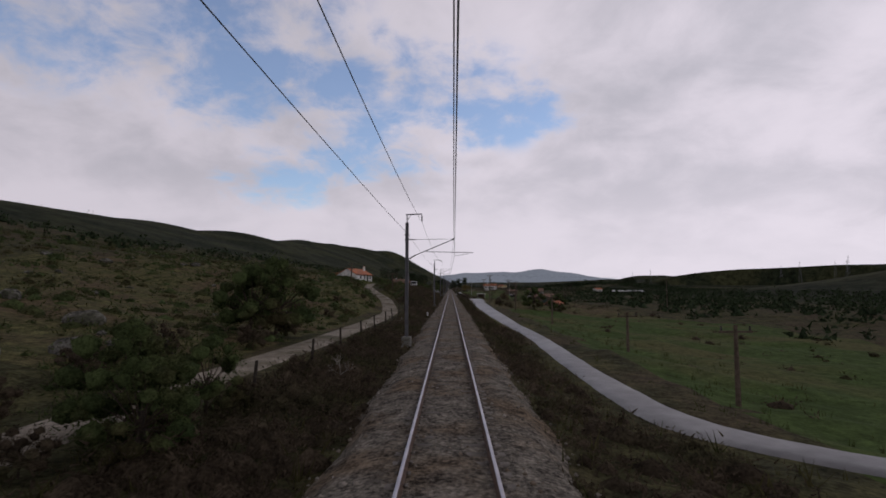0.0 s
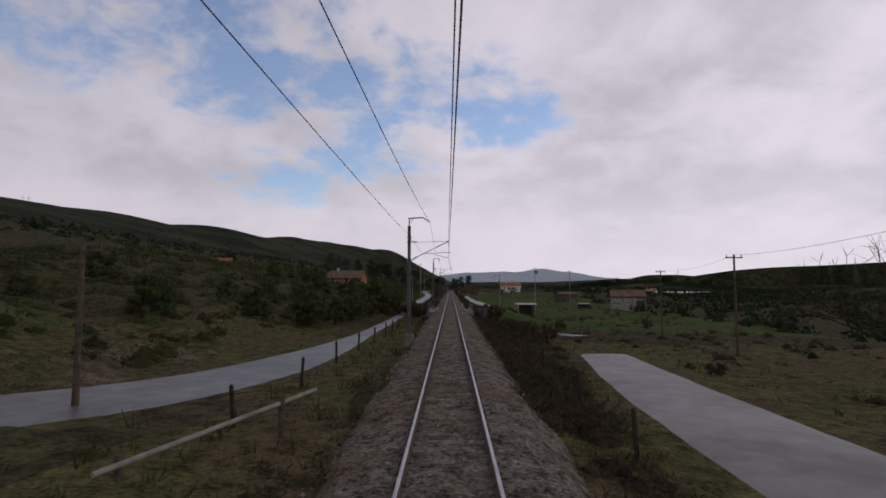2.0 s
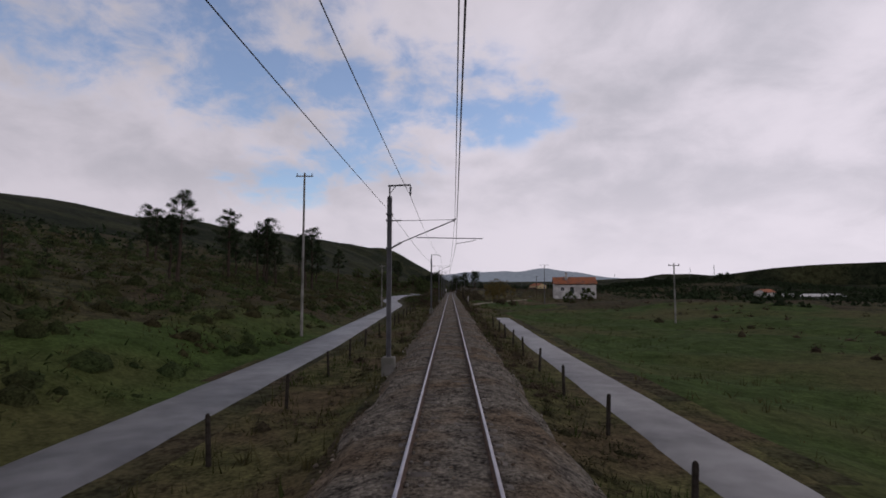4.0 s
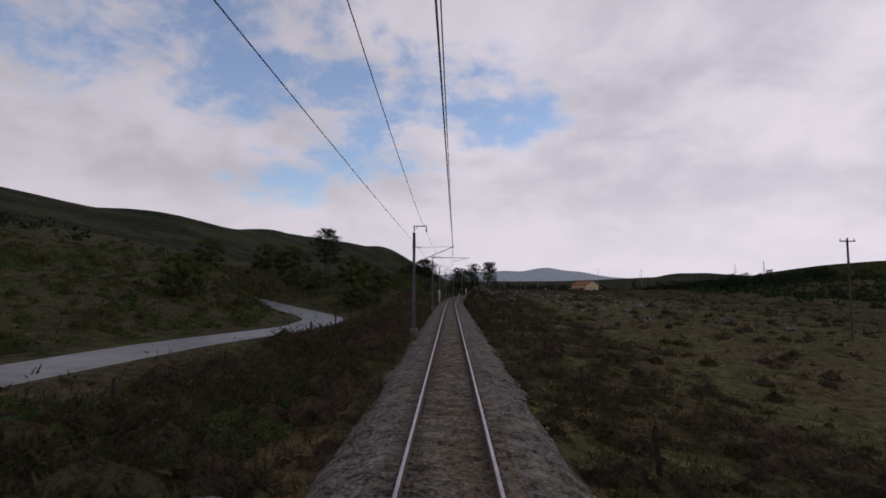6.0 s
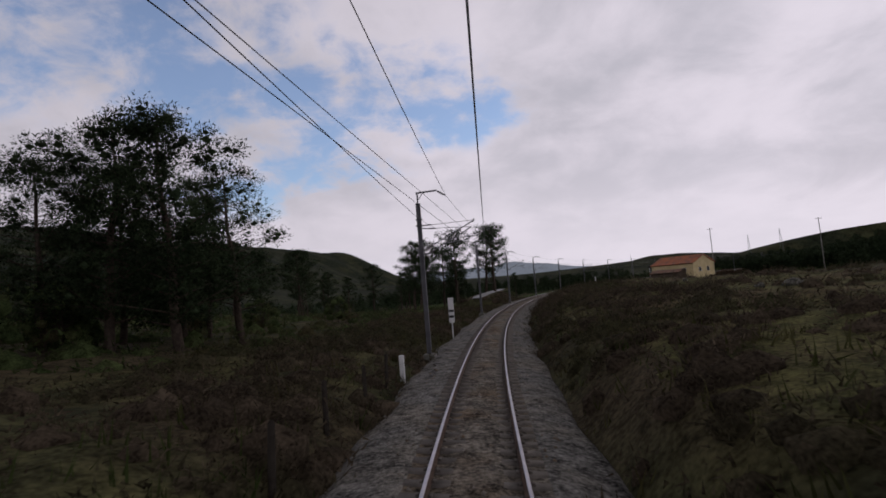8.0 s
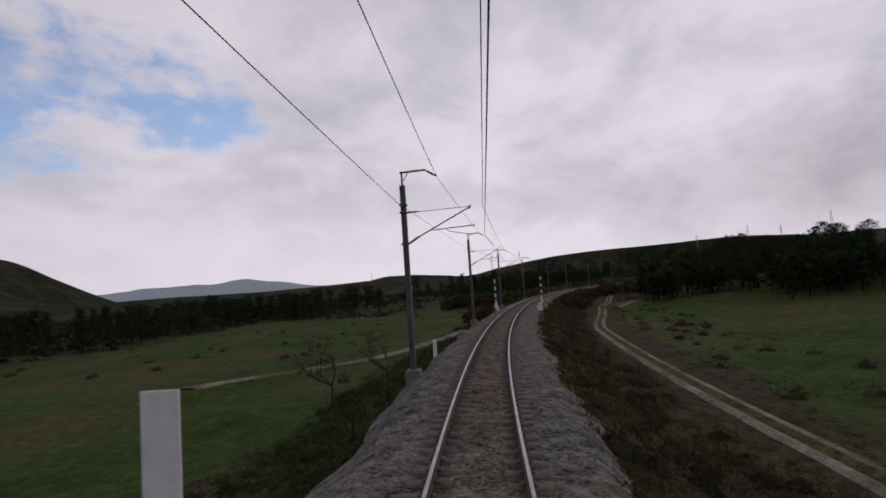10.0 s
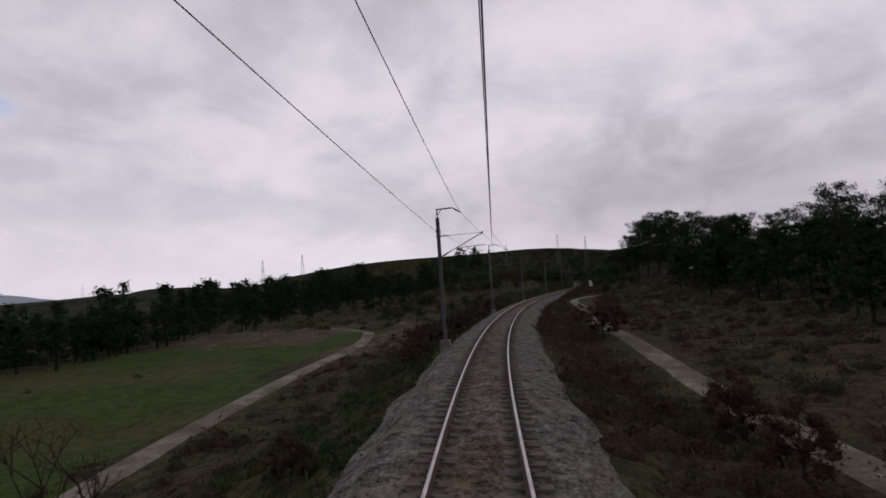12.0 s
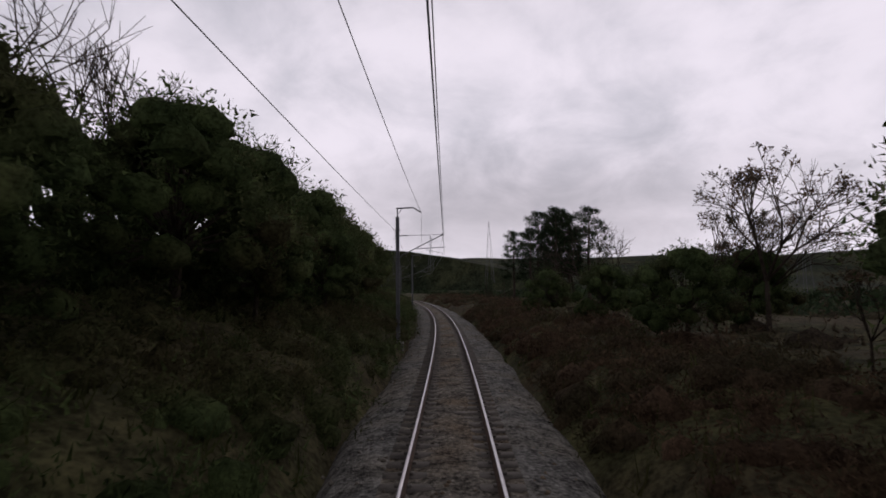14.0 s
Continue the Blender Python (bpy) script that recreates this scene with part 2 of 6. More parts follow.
def raw(name, verts, faces, mat, smooth=False):
    """One mesh object from arrays of corners and of faces with equal corner counts."""
    verts, faces = np.asarray(verts, dtype=np.float32), np.asarray(faces, dtype=np.int32)
    me = bpy.data.meshes.new(name)
    me.vertices.add(len(verts))
    me.vertices.foreach_set("co", verts.ravel())
    n, k = faces.shape
    me.loops.add(n * k)
    me.loops.foreach_set("vertex_index", faces.ravel())
    me.polygons.add(n)
    me.polygons.foreach_set("loop_start", np.arange(0, n * k, k, dtype=np.int32))
    for one in (mat if isinstance(mat, (list, tuple)) else [mat]):
        me.materials.append(one)
    me.update(calc_edges=True)
    if smooth:
        me.polygons.foreach_set("use_smooth", np.ones(n, dtype=bool))
    me.validate()
    return new(name, me)


def softened(ob, normals):
    """Leaves take the light as the bush or crown that they belong to does."""
    n = np.asarray(normals, dtype=np.float32)
    n = n / (np.linalg.norm(n, axis=-1, keepdims=True) + 1e-9)
    ob.data.polygons.foreach_set("use_smooth", np.ones(len(ob.data.polygons), dtype=bool))
    ob.data.attributes.new("custom_normal", "FLOAT_VECTOR", "POINT").data.foreach_set("vector", n.ravel())
    ob.data.update()
    return ob


def grid_faces(rows, cols):
    i = np.arange(rows - 1)[:, None] * cols + np.arange(cols - 1)[None, :]
    return np.stack((i, i + 1, i + cols + 1, i + cols), axis=-1).reshape(-1, 4)


def part(name, bm, mat, parent=None, label=""):
    me = bpy.data.meshes.new(name)
    bm.to_mesh(me)
    bm.free()
    me.materials.append(mat)
    ob = new(name, me)
    ob.parent = parent
    if label:
        ob["label"] = label
    return ob


def thing(name, label, category, group="", m=None):
    ob = tagged(new(name), label, category, group)
    ob.matrix_basis = m if m is not None else Matrix()
    return ob


def box(bm, x0, x1, y0, y1, z0, z1, bevel=0.0):
    r = bmesh.ops.create_cube(bm, size=1, matrix=Matrix.LocRotScale(((x0 + x1) / 2, (y0 + y1) / 2, (z0 + z1) / 2), None, (x1 - x0, y1 - y0, z1 - z0)))
    if bevel:
        edges = list({e for v in r["verts"] for e in v.link_edges})
        bmesh.ops.bevel(bm, geom=edges, offset=bevel, segments=1, affect="EDGES")
    return bm


def rod(bm, a, b, r0, r1=None, sides=6):
    a, b = Vector(a), Vector(b)
    d = b - a
    bmesh.ops.create_cone(bm, cap_ends=True, segments=sides, radius1=r0, radius2=r0 if r1 is None else r1, depth=d.length,
                          matrix=Matrix.Translation((a + b) / 2) @ d.to_track_quat("Z", "Y").to_matrix().to_4x4())
    return bm


def boxed(x0, x1, y0, y1, z0, z1, bevel=0.0):
    return box(bmesh.new(), x0, x1, y0, y1, z0, z1, bevel)


def rodded(*pieces, sides=6):
    bm = bmesh.new()
    for p in pieces:
        rod(bm, *p, sides=sides)
    return bm


def beside(s, l, z, turn=0.0):
    """A pose beside the track: x across it to the right, y along it."""
    x, y, zz = spot(s, l, z)
    return pose(x, y, zz, 0, 0, -math.degrees(head(s)) + turn)


# ------------------------------------------------------------------ the lie of the land
REACH = np.array((0, 2.7, 4.0, 6.5, 10, 16, 28, 50, 90, 160))
STATIONS = []


def station(s, left, right):
    STATIONS.append((s, (-0.75, *left), (-0.75, *right)))


station(-80, (-.8, -1.0, -1.0, -.8, 0, 1.5, 5, 12, 26), (-.8, -1.0, -1.4, -1.5, -2.6, -4, -5, -6, -6))
station(70, (-.8, -.9, -.9, -.8, 0, 1.5, 5, 12, 26), (-.8, -1.0, -1.3, -1.3, -2.2, -3.5, -4.5, -6, -6))
station(100, (-.7, .2, 1.4, 2.2, 3, 4.5, 8, 14, 28), (-.8, -1.0, -1.1, -1.1, -2.0, -3, -4, -5, -6))
station(125, (-.6, 1.0, 2.5, 3.2, 3.8, 5.5, 8, 14, 28), (-.8, -.9, -1.0, -1.0, -1.3, -2.2, -3, -4, -5))
station(162, (-.6, 1.0, 2.4, 3.2, 3.6, 5.5, 8, 14, 28), (-.8, -.9, -.9, -.9, -1.0, -2.0, -3, -4, -5))
station(182, (-.7, -.4, 0, .7, 1.6, 5, 8, 13, 27), (-.8, -.9, -1.0, -1.1, -1.3, -2.5, -3, -4, -5))
station(205, (-.8, -1.0, -1.2, -1.2, -.6, 2, 6, 12, 26), (-.8, -1.0, -1.3, -1.4, -2.0, -3, -3, -4, -5))
station(262, (-.9, -1.8, -2.6, -2.4, -1, 2, 6, 12, 26), (-.9, -1.8, -3, -3.4, -3.5, -3.6, -4, -5, -6))
station(300, (-.8, -1.2, -1.5, -1.4, .4, 3, 7, 14, 28), (-.8, -1.1, -1.6, -1.9, -3.1, -3.6, -4.0, -5, -6))
station(350, (-.8, -1.1, -1.3, -1.2, .6, 3.4, 7, 14, 28), (-.8, -1.0, -1.4, -1.6, -2.6, -3.2, -3.8, -5, -6))
station(470, (-.8, -1.0, -1.0, -1.0, 0, 3, 7, 14, 28), (-.7, -.9, -1.3, -1.5, -1.4, -.6, 1, 0, -4))
station(560, (-.7, -.5, -.6, -1.0, -.9, 1, 5, 13, 28), (-.7, -.8, -1.2, -1.8, -2.5, -3, -3, -4, -6))
station(620, (-.7, -.3, 0, .2, .2, 2, 6, 14, 30), (-.7, -.3, .2, .6, .4, 0, -1, -3, -5))
station(652, (-.7, .5, 2.0, 2.8, 3.6, 5, 8, 14, 30), (-.7, .6, 1.2, 1.6, 1.2, .6, 0, -2, -4))
station(668, (-.7, .7, 4.6, 5.6, 6.0, 5.6, 7, 13, 28), (-.7, .5, 2.7, 2.6, 2.0, 1.4, .5, -1, -3))
station(700, (-.7, .7, 4.4, 5.2, 5.6, 5.2, 6.5, 12, 28), (-.7, .5, 2.7, 2.6, 2.2, 1.6, 1, 0, -2))
station(718, (-.7, .8, 1.6, 2.0, 2.4, 4, 7, 14, 28), (-.7, 1.0, 1.6, 1.8, 1.6, 1.4, 1, 0, -2))
station(745, (-.7, -.2, .4, .6, 1.0, 2, 5, 10, 20), (-.7, .5, 1.3, 1.7, 1.6, 1.4, 1, 0, -2))
station(830, (-.8, -.8, -1.0, -1.2, -1.5, -2, -2, 0, 4), (-.8, .2, .9, 1.3, 1.5, 1.3, 1, 2, 4))
station(915, (-.9, -2.0, -3.8, -4.6, -5.2, -5.6, -6, -6, -6), (-.8, -1.5, -2.6, -3.0, -3.4, -4, -4, -2, 3))
station(1000, (-.9, -2.0, -3.6, -4.6, -5.2, -5.6, -6, -6, -6), (-.8, -1.4, -2.4, -2.8, -3.2, -3.6, -3, 0, 8))
station(1080, (-.9, -1.8, -3.2, -4.2, -4.8, -5.0, -5, -5, -4), (-.8, -1.2, -2.0, -2.2, -2.0, -.5, 2, 5, 10))
station(1150, (-.8, -1.4, -2.6, -3.4, -3.8, -4.0, -3.6, -3, 0), (-.8, -1.0, -1.6, -1.6, -1.2, .5, 2.5, 5, 9))
station(1200, (-.8, -.8, -1.0, -1.2, -1.4, -1.8, -2.4, -2.8, -2), (-.8, -.7, -.8, -.8, 0, 2.4, 3.0, 3.4, 4))
station(1236, (-.7, 1.0, 2.2, 3.2, 4.0, 4.0, 1.5, -1.2, -1), (-.7, .4, 1.0, 1.2, 1.4, 2.2, 2.4, 1, -1))
station(1330, (-.7, 1.0, 2.4, 3.4, 3.8, 3.2, 2, .5, 1), (-.7, .4, 1.0, 1.0, .6, 0, -1, -3, -4))
station(1750, (-.7, 0, .5, 1.0, 1.0, 1.0, 0, 0, 0), (-.7, 0, .5, .5, 0, -1, -2, -4, -4))
_SK = [a[0] for a in STATIONS]
_LEFT, _RIGHT = np.array([a[1] for a in STATIONS]), np.array([a[2] for a in STATIONS])


def wave(x, y, k, seed=0.0):
    """A cheap smooth unevenness of about one either way."""
    return (np.sin(x * k + 1.3 * np.sin(y * k * 0.7 + seed)) + np.sin(y * k * 1.1 + 1.7 * np.sin(x * k * 0.6 + 2.0 + seed)) + np.sin((x + y) * k * 0.53 + seed * 2)) / 3


CREST = ((-3000, -900, 150), (1000, -900, 168), (1500, -900, 192), (2300, -900, 225), (3800, -900, 318), (4700, -650, 335), (5600, -800, 150), (7000, -900, 60))
HILLS = ((400, 7800, 1500, 800, 160), (1700, 8600, 1600, 900, 205), (1885, 3050, 260, 220, 105), (1250, 3150, 320, 220, 86), (2500, 3500, 500, 300, 120), (560, 520, 170, 170, 36),
         (1750, 1550, 380, 300, 62), (1800, 1150, 380, 300, 54), (1800, 780, 380, 330, 54), (1750, 400, 380, 300, 56), (1300, 1950, 420, 260, 56), (1150, 1455, 330, 230, 62), (860, 1690, 260, 170, 44), (800, 2400, 520, 260, 38), (100, 2700, 600, 260, 28))


def far_height(x, y):
    cy = [a[0] for a in CREST]
    cx, ch = np.interp(y, cy, [a[1] for a in CREST]), np.interp(y, cy, [a[2] for a in CREST])
    d = x - cx
    u = np.clip(1 - np.where(d > 0, d / 860, -d / 1500), 0, 1)
    z = ch * u * u * (3 - 2 * u) * (1 + 0.06 * wave(x, y, 0.012)) - 5
    for hx, hy, rx, ry, h in HILLS:
        z = z + h * np.exp(-((x - hx) / rx) ** 2 - ((y - hy) / ry) ** 2) * (1 + np.where(hy > 6000, 0.34 * wave(x, y, 0.0045, 2) + 0.1 * wave(x, y, 0.011, 5), 0.1 * wave(x, y, 0.013, hx) + 0.03 * wave(x, y, 0.04, hy)))
    return z + 1.5 * wave(x, y, 0.02, 4)


def profile(s, l):
    a = np.abs(l)
    out = np.zeros(np.broadcast(s, l).shape)
    for j in range(len(REACH) - 1):
        r0, r1 = REACH[j], REACH[j + 1]
        k = np.clip((a - r0) / (r1 - r0), 0, 1)
        inside = (a >= r0) & (a <= r1 if j == len(REACH) - 2 else a < r1)
        for sign, table in ((-1, _LEFT), (1, _RIGHT)):
            z0, z1 = np.interp(s, _SK, table[:, j]), np.interp(s, _SK, table[:, j + 1])
            out = np.where(inside & (np.sign(l + 1e-9) == sign), z0 * (1 - k) + z1 * k, out)
    for sign, table in ((-1, _LEFT), (1, _RIGHT)):
        out = np.where((a > 160) & (np.sign(l) == sign), np.interp(s, _SK, table[:, -1]), out)
    return out


ROADS = []     # (stations, offsets, half widths, heights)


def land(s, l, rough=1.0):
    """Height of the ground, with the roads let into it."""
    s, l = np.broadcast_arrays(np.asarray(s, float), np.asarray(l, float))
    p = spot(s, l)
    x, y = p[..., 0], p[..., 1]
    a = np.abs(l)
    z = profile(s, l)
    k = np.clip((a - 3.0) / 6, 0, 1) * rough
    z = z + k * (0.28 * wave(x, y, 0.9, 1) + 0.35 * wave(x, y, 0.31, 3)) + np.clip((a - 20) / 60, 0, 1) * 1.0 * wave(x, y, 0.08, 2)
    for rs, rl, rw, rz in ROADS:
        inside = (s > rs[0] - 1) & (s < rs[-1] + 1)
        d = np.abs(l - np.interp(s, rs, rl)) - np.interp(s, rs, rw)
        w = np.where(inside, np.clip(1 - (d - 0.6) / 3.5, 0, 1), 0)
        z = z * (1 - w) + (np.interp(s, rs, rz) - 0.05) * w
    f = np.clip((a - 130) / 200, 0, 1)
    f = f * f * (3 - 2 * f)
    return np.where(f > 0, z * (1 - f) + far_height(x, y) * f, z)


def lane(name, mat, label, *knots):
    """A road given by rows of (s, l, half width, z)."""
    k = np.array(knots, float)
    s = np.arange(k[0, 0], k[-1, 0] + 0.1, 1.5)
    kern = np.ones(5) / 5
    sm = [np.convolve(np.pad(np.interp(s, k[:, 0], k[:, j]), 2, mode="edge"), kern, mode="valid") for j in (1, 2, 3)]
    ROADS.append((s, *sm))
    across = np.linspace(-1, 1, 7)
    ll = sm[0][:, None] + across[None, :] * sm[1][:, None] + 0.12 * np.sign(across)[None, :] * (np.abs(across) > 0.9) * wave(s, s * 0.3, 1.1)[:, None]
    zz = sm[2][:, None] + 0.05 * (1 - across ** 2)[None, :] - 0.14 * (np.abs(across) > 0.9)[None, :]
    v = spot(s[:, None], ll, zz).reshape(-1, 3)
    ob = raw(name, v, grid_faces(len(s), 7), [mat, M["verge"]], True)
    if name in ("dirt_track", "hill_track"):
        worn = np.tile(np.array((0, 0, 1, 1, 0, 0), dtype=np.int32), len(s) - 1) * np.repeat(s[:-1] < 1050, 6)
        ob.data.polygons.foreach_set("material_index", worn.astype(np.int32))
    return tagged(ob, label, "road", kind="structure")


lane("road_west", M["dirt"], "pale worn country lane beside the railway", (-30, -11.5, 1.5, -.6), (15, -11, 1.5, -.6), (36, -9.6, 1.5, -.6), (65, -8.9, 1.5, -.6), (80, -9.2, 1.5, -.55), (98, -11.6, 1.5, 0), (112, -14, 1.5, .8), (125, -18, 1.6, 1.8), (150, -24, 1.6, 3.4), (172, -26, 1.8, 4.4))
lane("road_south", M["asphalt"], "grey asphalt road running beside the railway", (189, -34, 14, -.8), (193, -30, 14, -.9), (196, -20, 9, -1), (201, -13.5, 4.9, -1), (206, -10.4, 3.2, -1), (213, -9.4, 2.6, -1.1), (221, -9, 1.9, -1.3), (232, -8.7, 1.1, -1.4), (262, -9.4, 1.0, -2.0), (285, -9, 1.1, -1.7), (300, -8.6, 1.45, -1.5), (335, -9.6, 1.8, -1.2), (400, -10, 1.8, -1.1), (480, -12.5, 1.9, -.9), (505, -17, 2.4, -.5), (545, -18.7, 3.0, 0), (570, -16.4, 2.8, 0), (586, -13.2, 2.4, -.2), (597, -13.5, 2.9, -.2), (605, -17, 2.9, -.1), (616, -23, 3.2, 0), (630, -31, 3.5, .3), (645, -40, 3.5, .7), (655, -46, 3, 1.2))
lane("road_east", M["asphalt"], "grey asphalt lane on the valley side of the railway", (4, 34, 3.2, -1.7), (8, 24, 2.6, -1.7), (12, 16, 2.2, -1.6), (14.4, 12.3, 2.0, -1.6), (16, 9.9, 1.7, -1.6), (19.4, 8.1, 1.2, -1.6), (31.7, 7.9, 1.05, -1.55), (49, 8.3, 1.05, -1.45), (57, 8.1, 1.1, -1.4), (66, 7.8, 1.2, -1.4), (80, 7.6, 1.5, -1.3), (101, 7.5, 1.8, -1.2), (120, 7.6, 2.0, -1.1), (146, 7.9, 2.1, -1.0), (165, 9.0, 2.2, -1.1), (180, 9.2, 2.6, -1.1), (193, 9.3, 3.0, -1.15), (203, 9.7, 2.8, -1.3), (212, 10.6, 2.4, -1.5), (220, 11.8, 2.2, -1.8))
lane("under_road", M["asphalt"], "low lane leading under the railway", (246, 17.5, 1.5, -2.8), (250, 14.6, 1.5, -3.0), (258, 11.8, 1.5, -3.2), (266, 9.5, 1.5, -3.3))
lane("road_valley", M["asphalt"], "pale asphalt lane across the meadow", (294, 8.8, 1.7, -1.6), (300, 8.6, 1.8, -1.5), (321, 8.9, 1.8, -1.4), (340, 8.3, 1.8, -1.4), (360, 7.4, 1.5, -1.4), (400, 7.2, 1.3, -1.3), (440, 8, 1.2, -1.4))
lane("yard_road", M["asphalt"], "pale asphalt yard beyond the verge", (208, -40, 2.6, .5), (216, -39, 2.4, .5), (226, -38, 2.2, .6), (233, -37, 1.6, .7))
lane("farm_track", M["dirt"], "pale dirt farm track curving over grass", (484, 5.6, 1.0, -1.1), (488, 5.9, 1.1, -1.1), (493, 6.7, 1.2, -1.1), (500, 8, 1.2, -1.1), (510, 13, 1.3, -1.0), (518, 19, 1.3, -.8), (524, 25, 1.3, -.5))
lane("upper_road", M["asphalt"], "pale road rising beside the bend", (804, -7.6, 1.3, 1.0), (816, -9.8, 1.4, 1.1), (835, -13, 1.5, 1.2), (855, -18, 1.6, 1.2), (872, -23, 1.6, 1.2))
lane("field_road", M["dirt"], "pale gravel road at the edge of the green field", (946, -32, 1.1, -4.8), (953, -24, 1.2, -4.7), (958, -18, 1.2, -4.6), (963, -15.6, 1.2, -4.6), (971, -14, 1.2, -4.6), (980, -12.2, 1.1, -4.5), (990, -11.4, 1.0, -4.4))
lane("dirt_track", M["dirt"], "rutted pale dirt track below the railway bank", (915, 11.4, .95, -3.1), (950, 10.7, .95, -3.1), (961, 10.3, .95, -3.0), (967, 10.1, .95, -3.0), (976, 10.6, .9, -3.0), (987, 11.6, .9, -3.0), (1000, 12.2, .9, -2.9), (1010, 12.0, .9, -2.8), (1028, 13.4, .9, -2.7), (1060, 12.5, .85, -2.4), (1085, 9.6, .85, -1.8), (1100, 8.9, .85, -1.6), (1110, 9.5, .85, -1.6), (1124, 9.8, .85, -1.5), (1140, 8.3, .85, -1.3), (1151, 8.9, .9, -1.2), (1165, 8.2, .9, -1.1), (1180, 6.6, .85, -1.0), (1190, 6.2, .85, -1.0), (1196, 7.4, .95, -.95), (1205, 11.6, 1.1, -.9), (1212, 17, 1.2, -.5), (1218, 25, 1.2, .2), (1224, 34, 1.2, 1.0))
lane("hill_track", M["dirt"], "pale dirt track climbing a wooded slope", (1004, 14.5, .8, -2.7), (1012, 16.6, .8, -2.5), (1020, 19.2, .8, -2.1))
lane("field_track", M["dirt"], "pale dirt track along a green field", (1060, -18, .9, -4.6), (1080, -14.8, 1.0, -4.4), (1092, -16, 1.1, -4.3), (1104, -18, 1.1, -4.3), (1127, -20.5, 1.2, -4.2), (1146, -22, 1.3, -4.0), (1156, -24.5, 1.3, -4.0), (1168, -29, 1.3, -3.8), (1173, -38, 1.2, -3.6), (1184, -50, 1.2, -3.3))


def ground():
    s = np.concatenate((np.arange(S0, 1420, 1.5), np.arange(1420, S1, 6)))
    a = np.array((0, 2.2, 2.7, 3.2, 3.7, 4.3, 5, 5.7, 6.4, 7.2, 8, 9, 10, 11, 12, 13.2, 14.5, 16, 18, 20, 22.5, 25, 28, 32, 36, 41, 47, 54, 62, 72, 84, 98, 114, 134, 160, 190))
    l = np.concatenate((-a[:0:-1], a))
    ss, ll = np.meshgrid(s, l, indexing="ij")
    near = spot(ss, ll, land(ss, ll)).reshape(-1, 3)
    faces = grid_faces(len(s), len(l))
    g = np.concatenate((np.linspace(-6000, -1200, 49), np.linspace(-1160, 1960, 105), np.linspace(2000, 9000, 71)))
    gx, gy = np.meshgrid(g - 0, g, indexing="ij")
    step = slice(None, None, 8)
    cx, cy, cs = PX[step], PY[step], SS[step]
    d2 = (gx[..., None] - cx) ** 2 + (gy[..., None] - cy) ** 2
    i = d2.argmin(-1)
    hs = HEAD[step][i]
    side = (gx - cx[i]) * np.cos(hs) - (gy - cy[i]) * np.sin(hs)
    dist = np.sqrt(d2.min(-1))
    z = np.where(dist < 330, land(cs[i], np.where(side > 0, dist, -dist)), far_height(gx, gy))
    z = np.where(dist < 185, z - 2.5, z)
    far = np.stack((gx, gy, z), -1).reshape(-1, 3)
    ff = grid_faces(len(g), len(g))
    ff = ff[(dist.reshape(-1)[ff].max(1) > 130)]
    # the farthest hills become a backdrop with the haze in its material
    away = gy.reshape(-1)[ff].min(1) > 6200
    tagged(raw("backdrop_hills", far, ff[away][:, ::-1], M["haze"], True), "far hills with pale blue haze put into their glow", "hills", kind="structure")
    ff = ff[~away] + len(near)
    ob = raw("ground", np.concatenate((near, far)), np.concatenate((faces[:, ::-1], ff[:, ::-1])), [M["earth"], M["meadow"], M["far"], M["verge"], M["sand"]], True)
    mi = np.zeros(len(ob.data.polygons), dtype=np.int32)
    cs_, cl_ = ss.reshape(-1)[faces].mean(1), ll.reshape(-1)[faces].mean(1)
    for s0, s1, l0, l1, kind in [(*q, 1) for q in FIELDS] + [(*q, 3) for q in VERGES] + [(*q, 4) for q in SOIL]:
        edge = 1.5 * wave(cs_, cl_, 0.4)
        mi[:len(faces)][(cs_ > s0 + edge) & (cs_ < s1 + edge) & (cl_ > l0 + edge * 0.5) & (cl_ < l1 + edge)] = kind
    mi[len(faces):] = 2
    ob.data.polygons.foreach_set("material_index", mi)
    return tagged(ob, "rough heath and grass with scattered granite", "ground", kind="structure")


FIELDS = ((-20, 110, 12, 60), (170, 215, -40, -12), (262, 460, 10, 60), (300, 420, -20, -11.5), (470, 545, 5, 26), (545, 590, 14, 40),
          (895, 1052, -95, -13), (905, 1026, 15, 62), (1052, 1126, -60, -19), (1126, 1166, -66, -25))
SOIL = ((505, 531, -4.6, -2.5), (516, 545, -3.6, -2.5), (510, 530, 2.5, 3.8), (196, 214, -20, -14.5), (500, 520, 21, 32), (1140, 1176, -24, -13), (1150, 1176, -60, -31))
VERGES = ((110, 240, 10.2, 44), (188, 275, -8.6, -2.6), (275, 480, -7.4, -2.6), (60, 250, 2.6, 9), (292, 480, 2.6, 9), (470, 560, 2.6, 7), (484, 565, -6.5, -2.6), (560, 648, -11, -3), (560, 650, 4, 45), (718, 900, 5, 40), (20, 130, -60, -12), (196, 240, -26, -11), (1196, 1215, 8, 22))
ground()


def sleeper_mesh():
    bm = boxed(-1.3, 1.3, -.13, .13, -.36, -.168)
    for side in (-.87, .87):
        for k in (-1, 1):
            box(bm, side + k * .115 - .035, side + k * .115 + .035, -.05, .05, -.17, -.125)
    me = bpy.data.meshes.new("sleeper")
    bm.to_mesh(me)
    bm.free()
    me.materials.append(M["sleeper"])
    return me


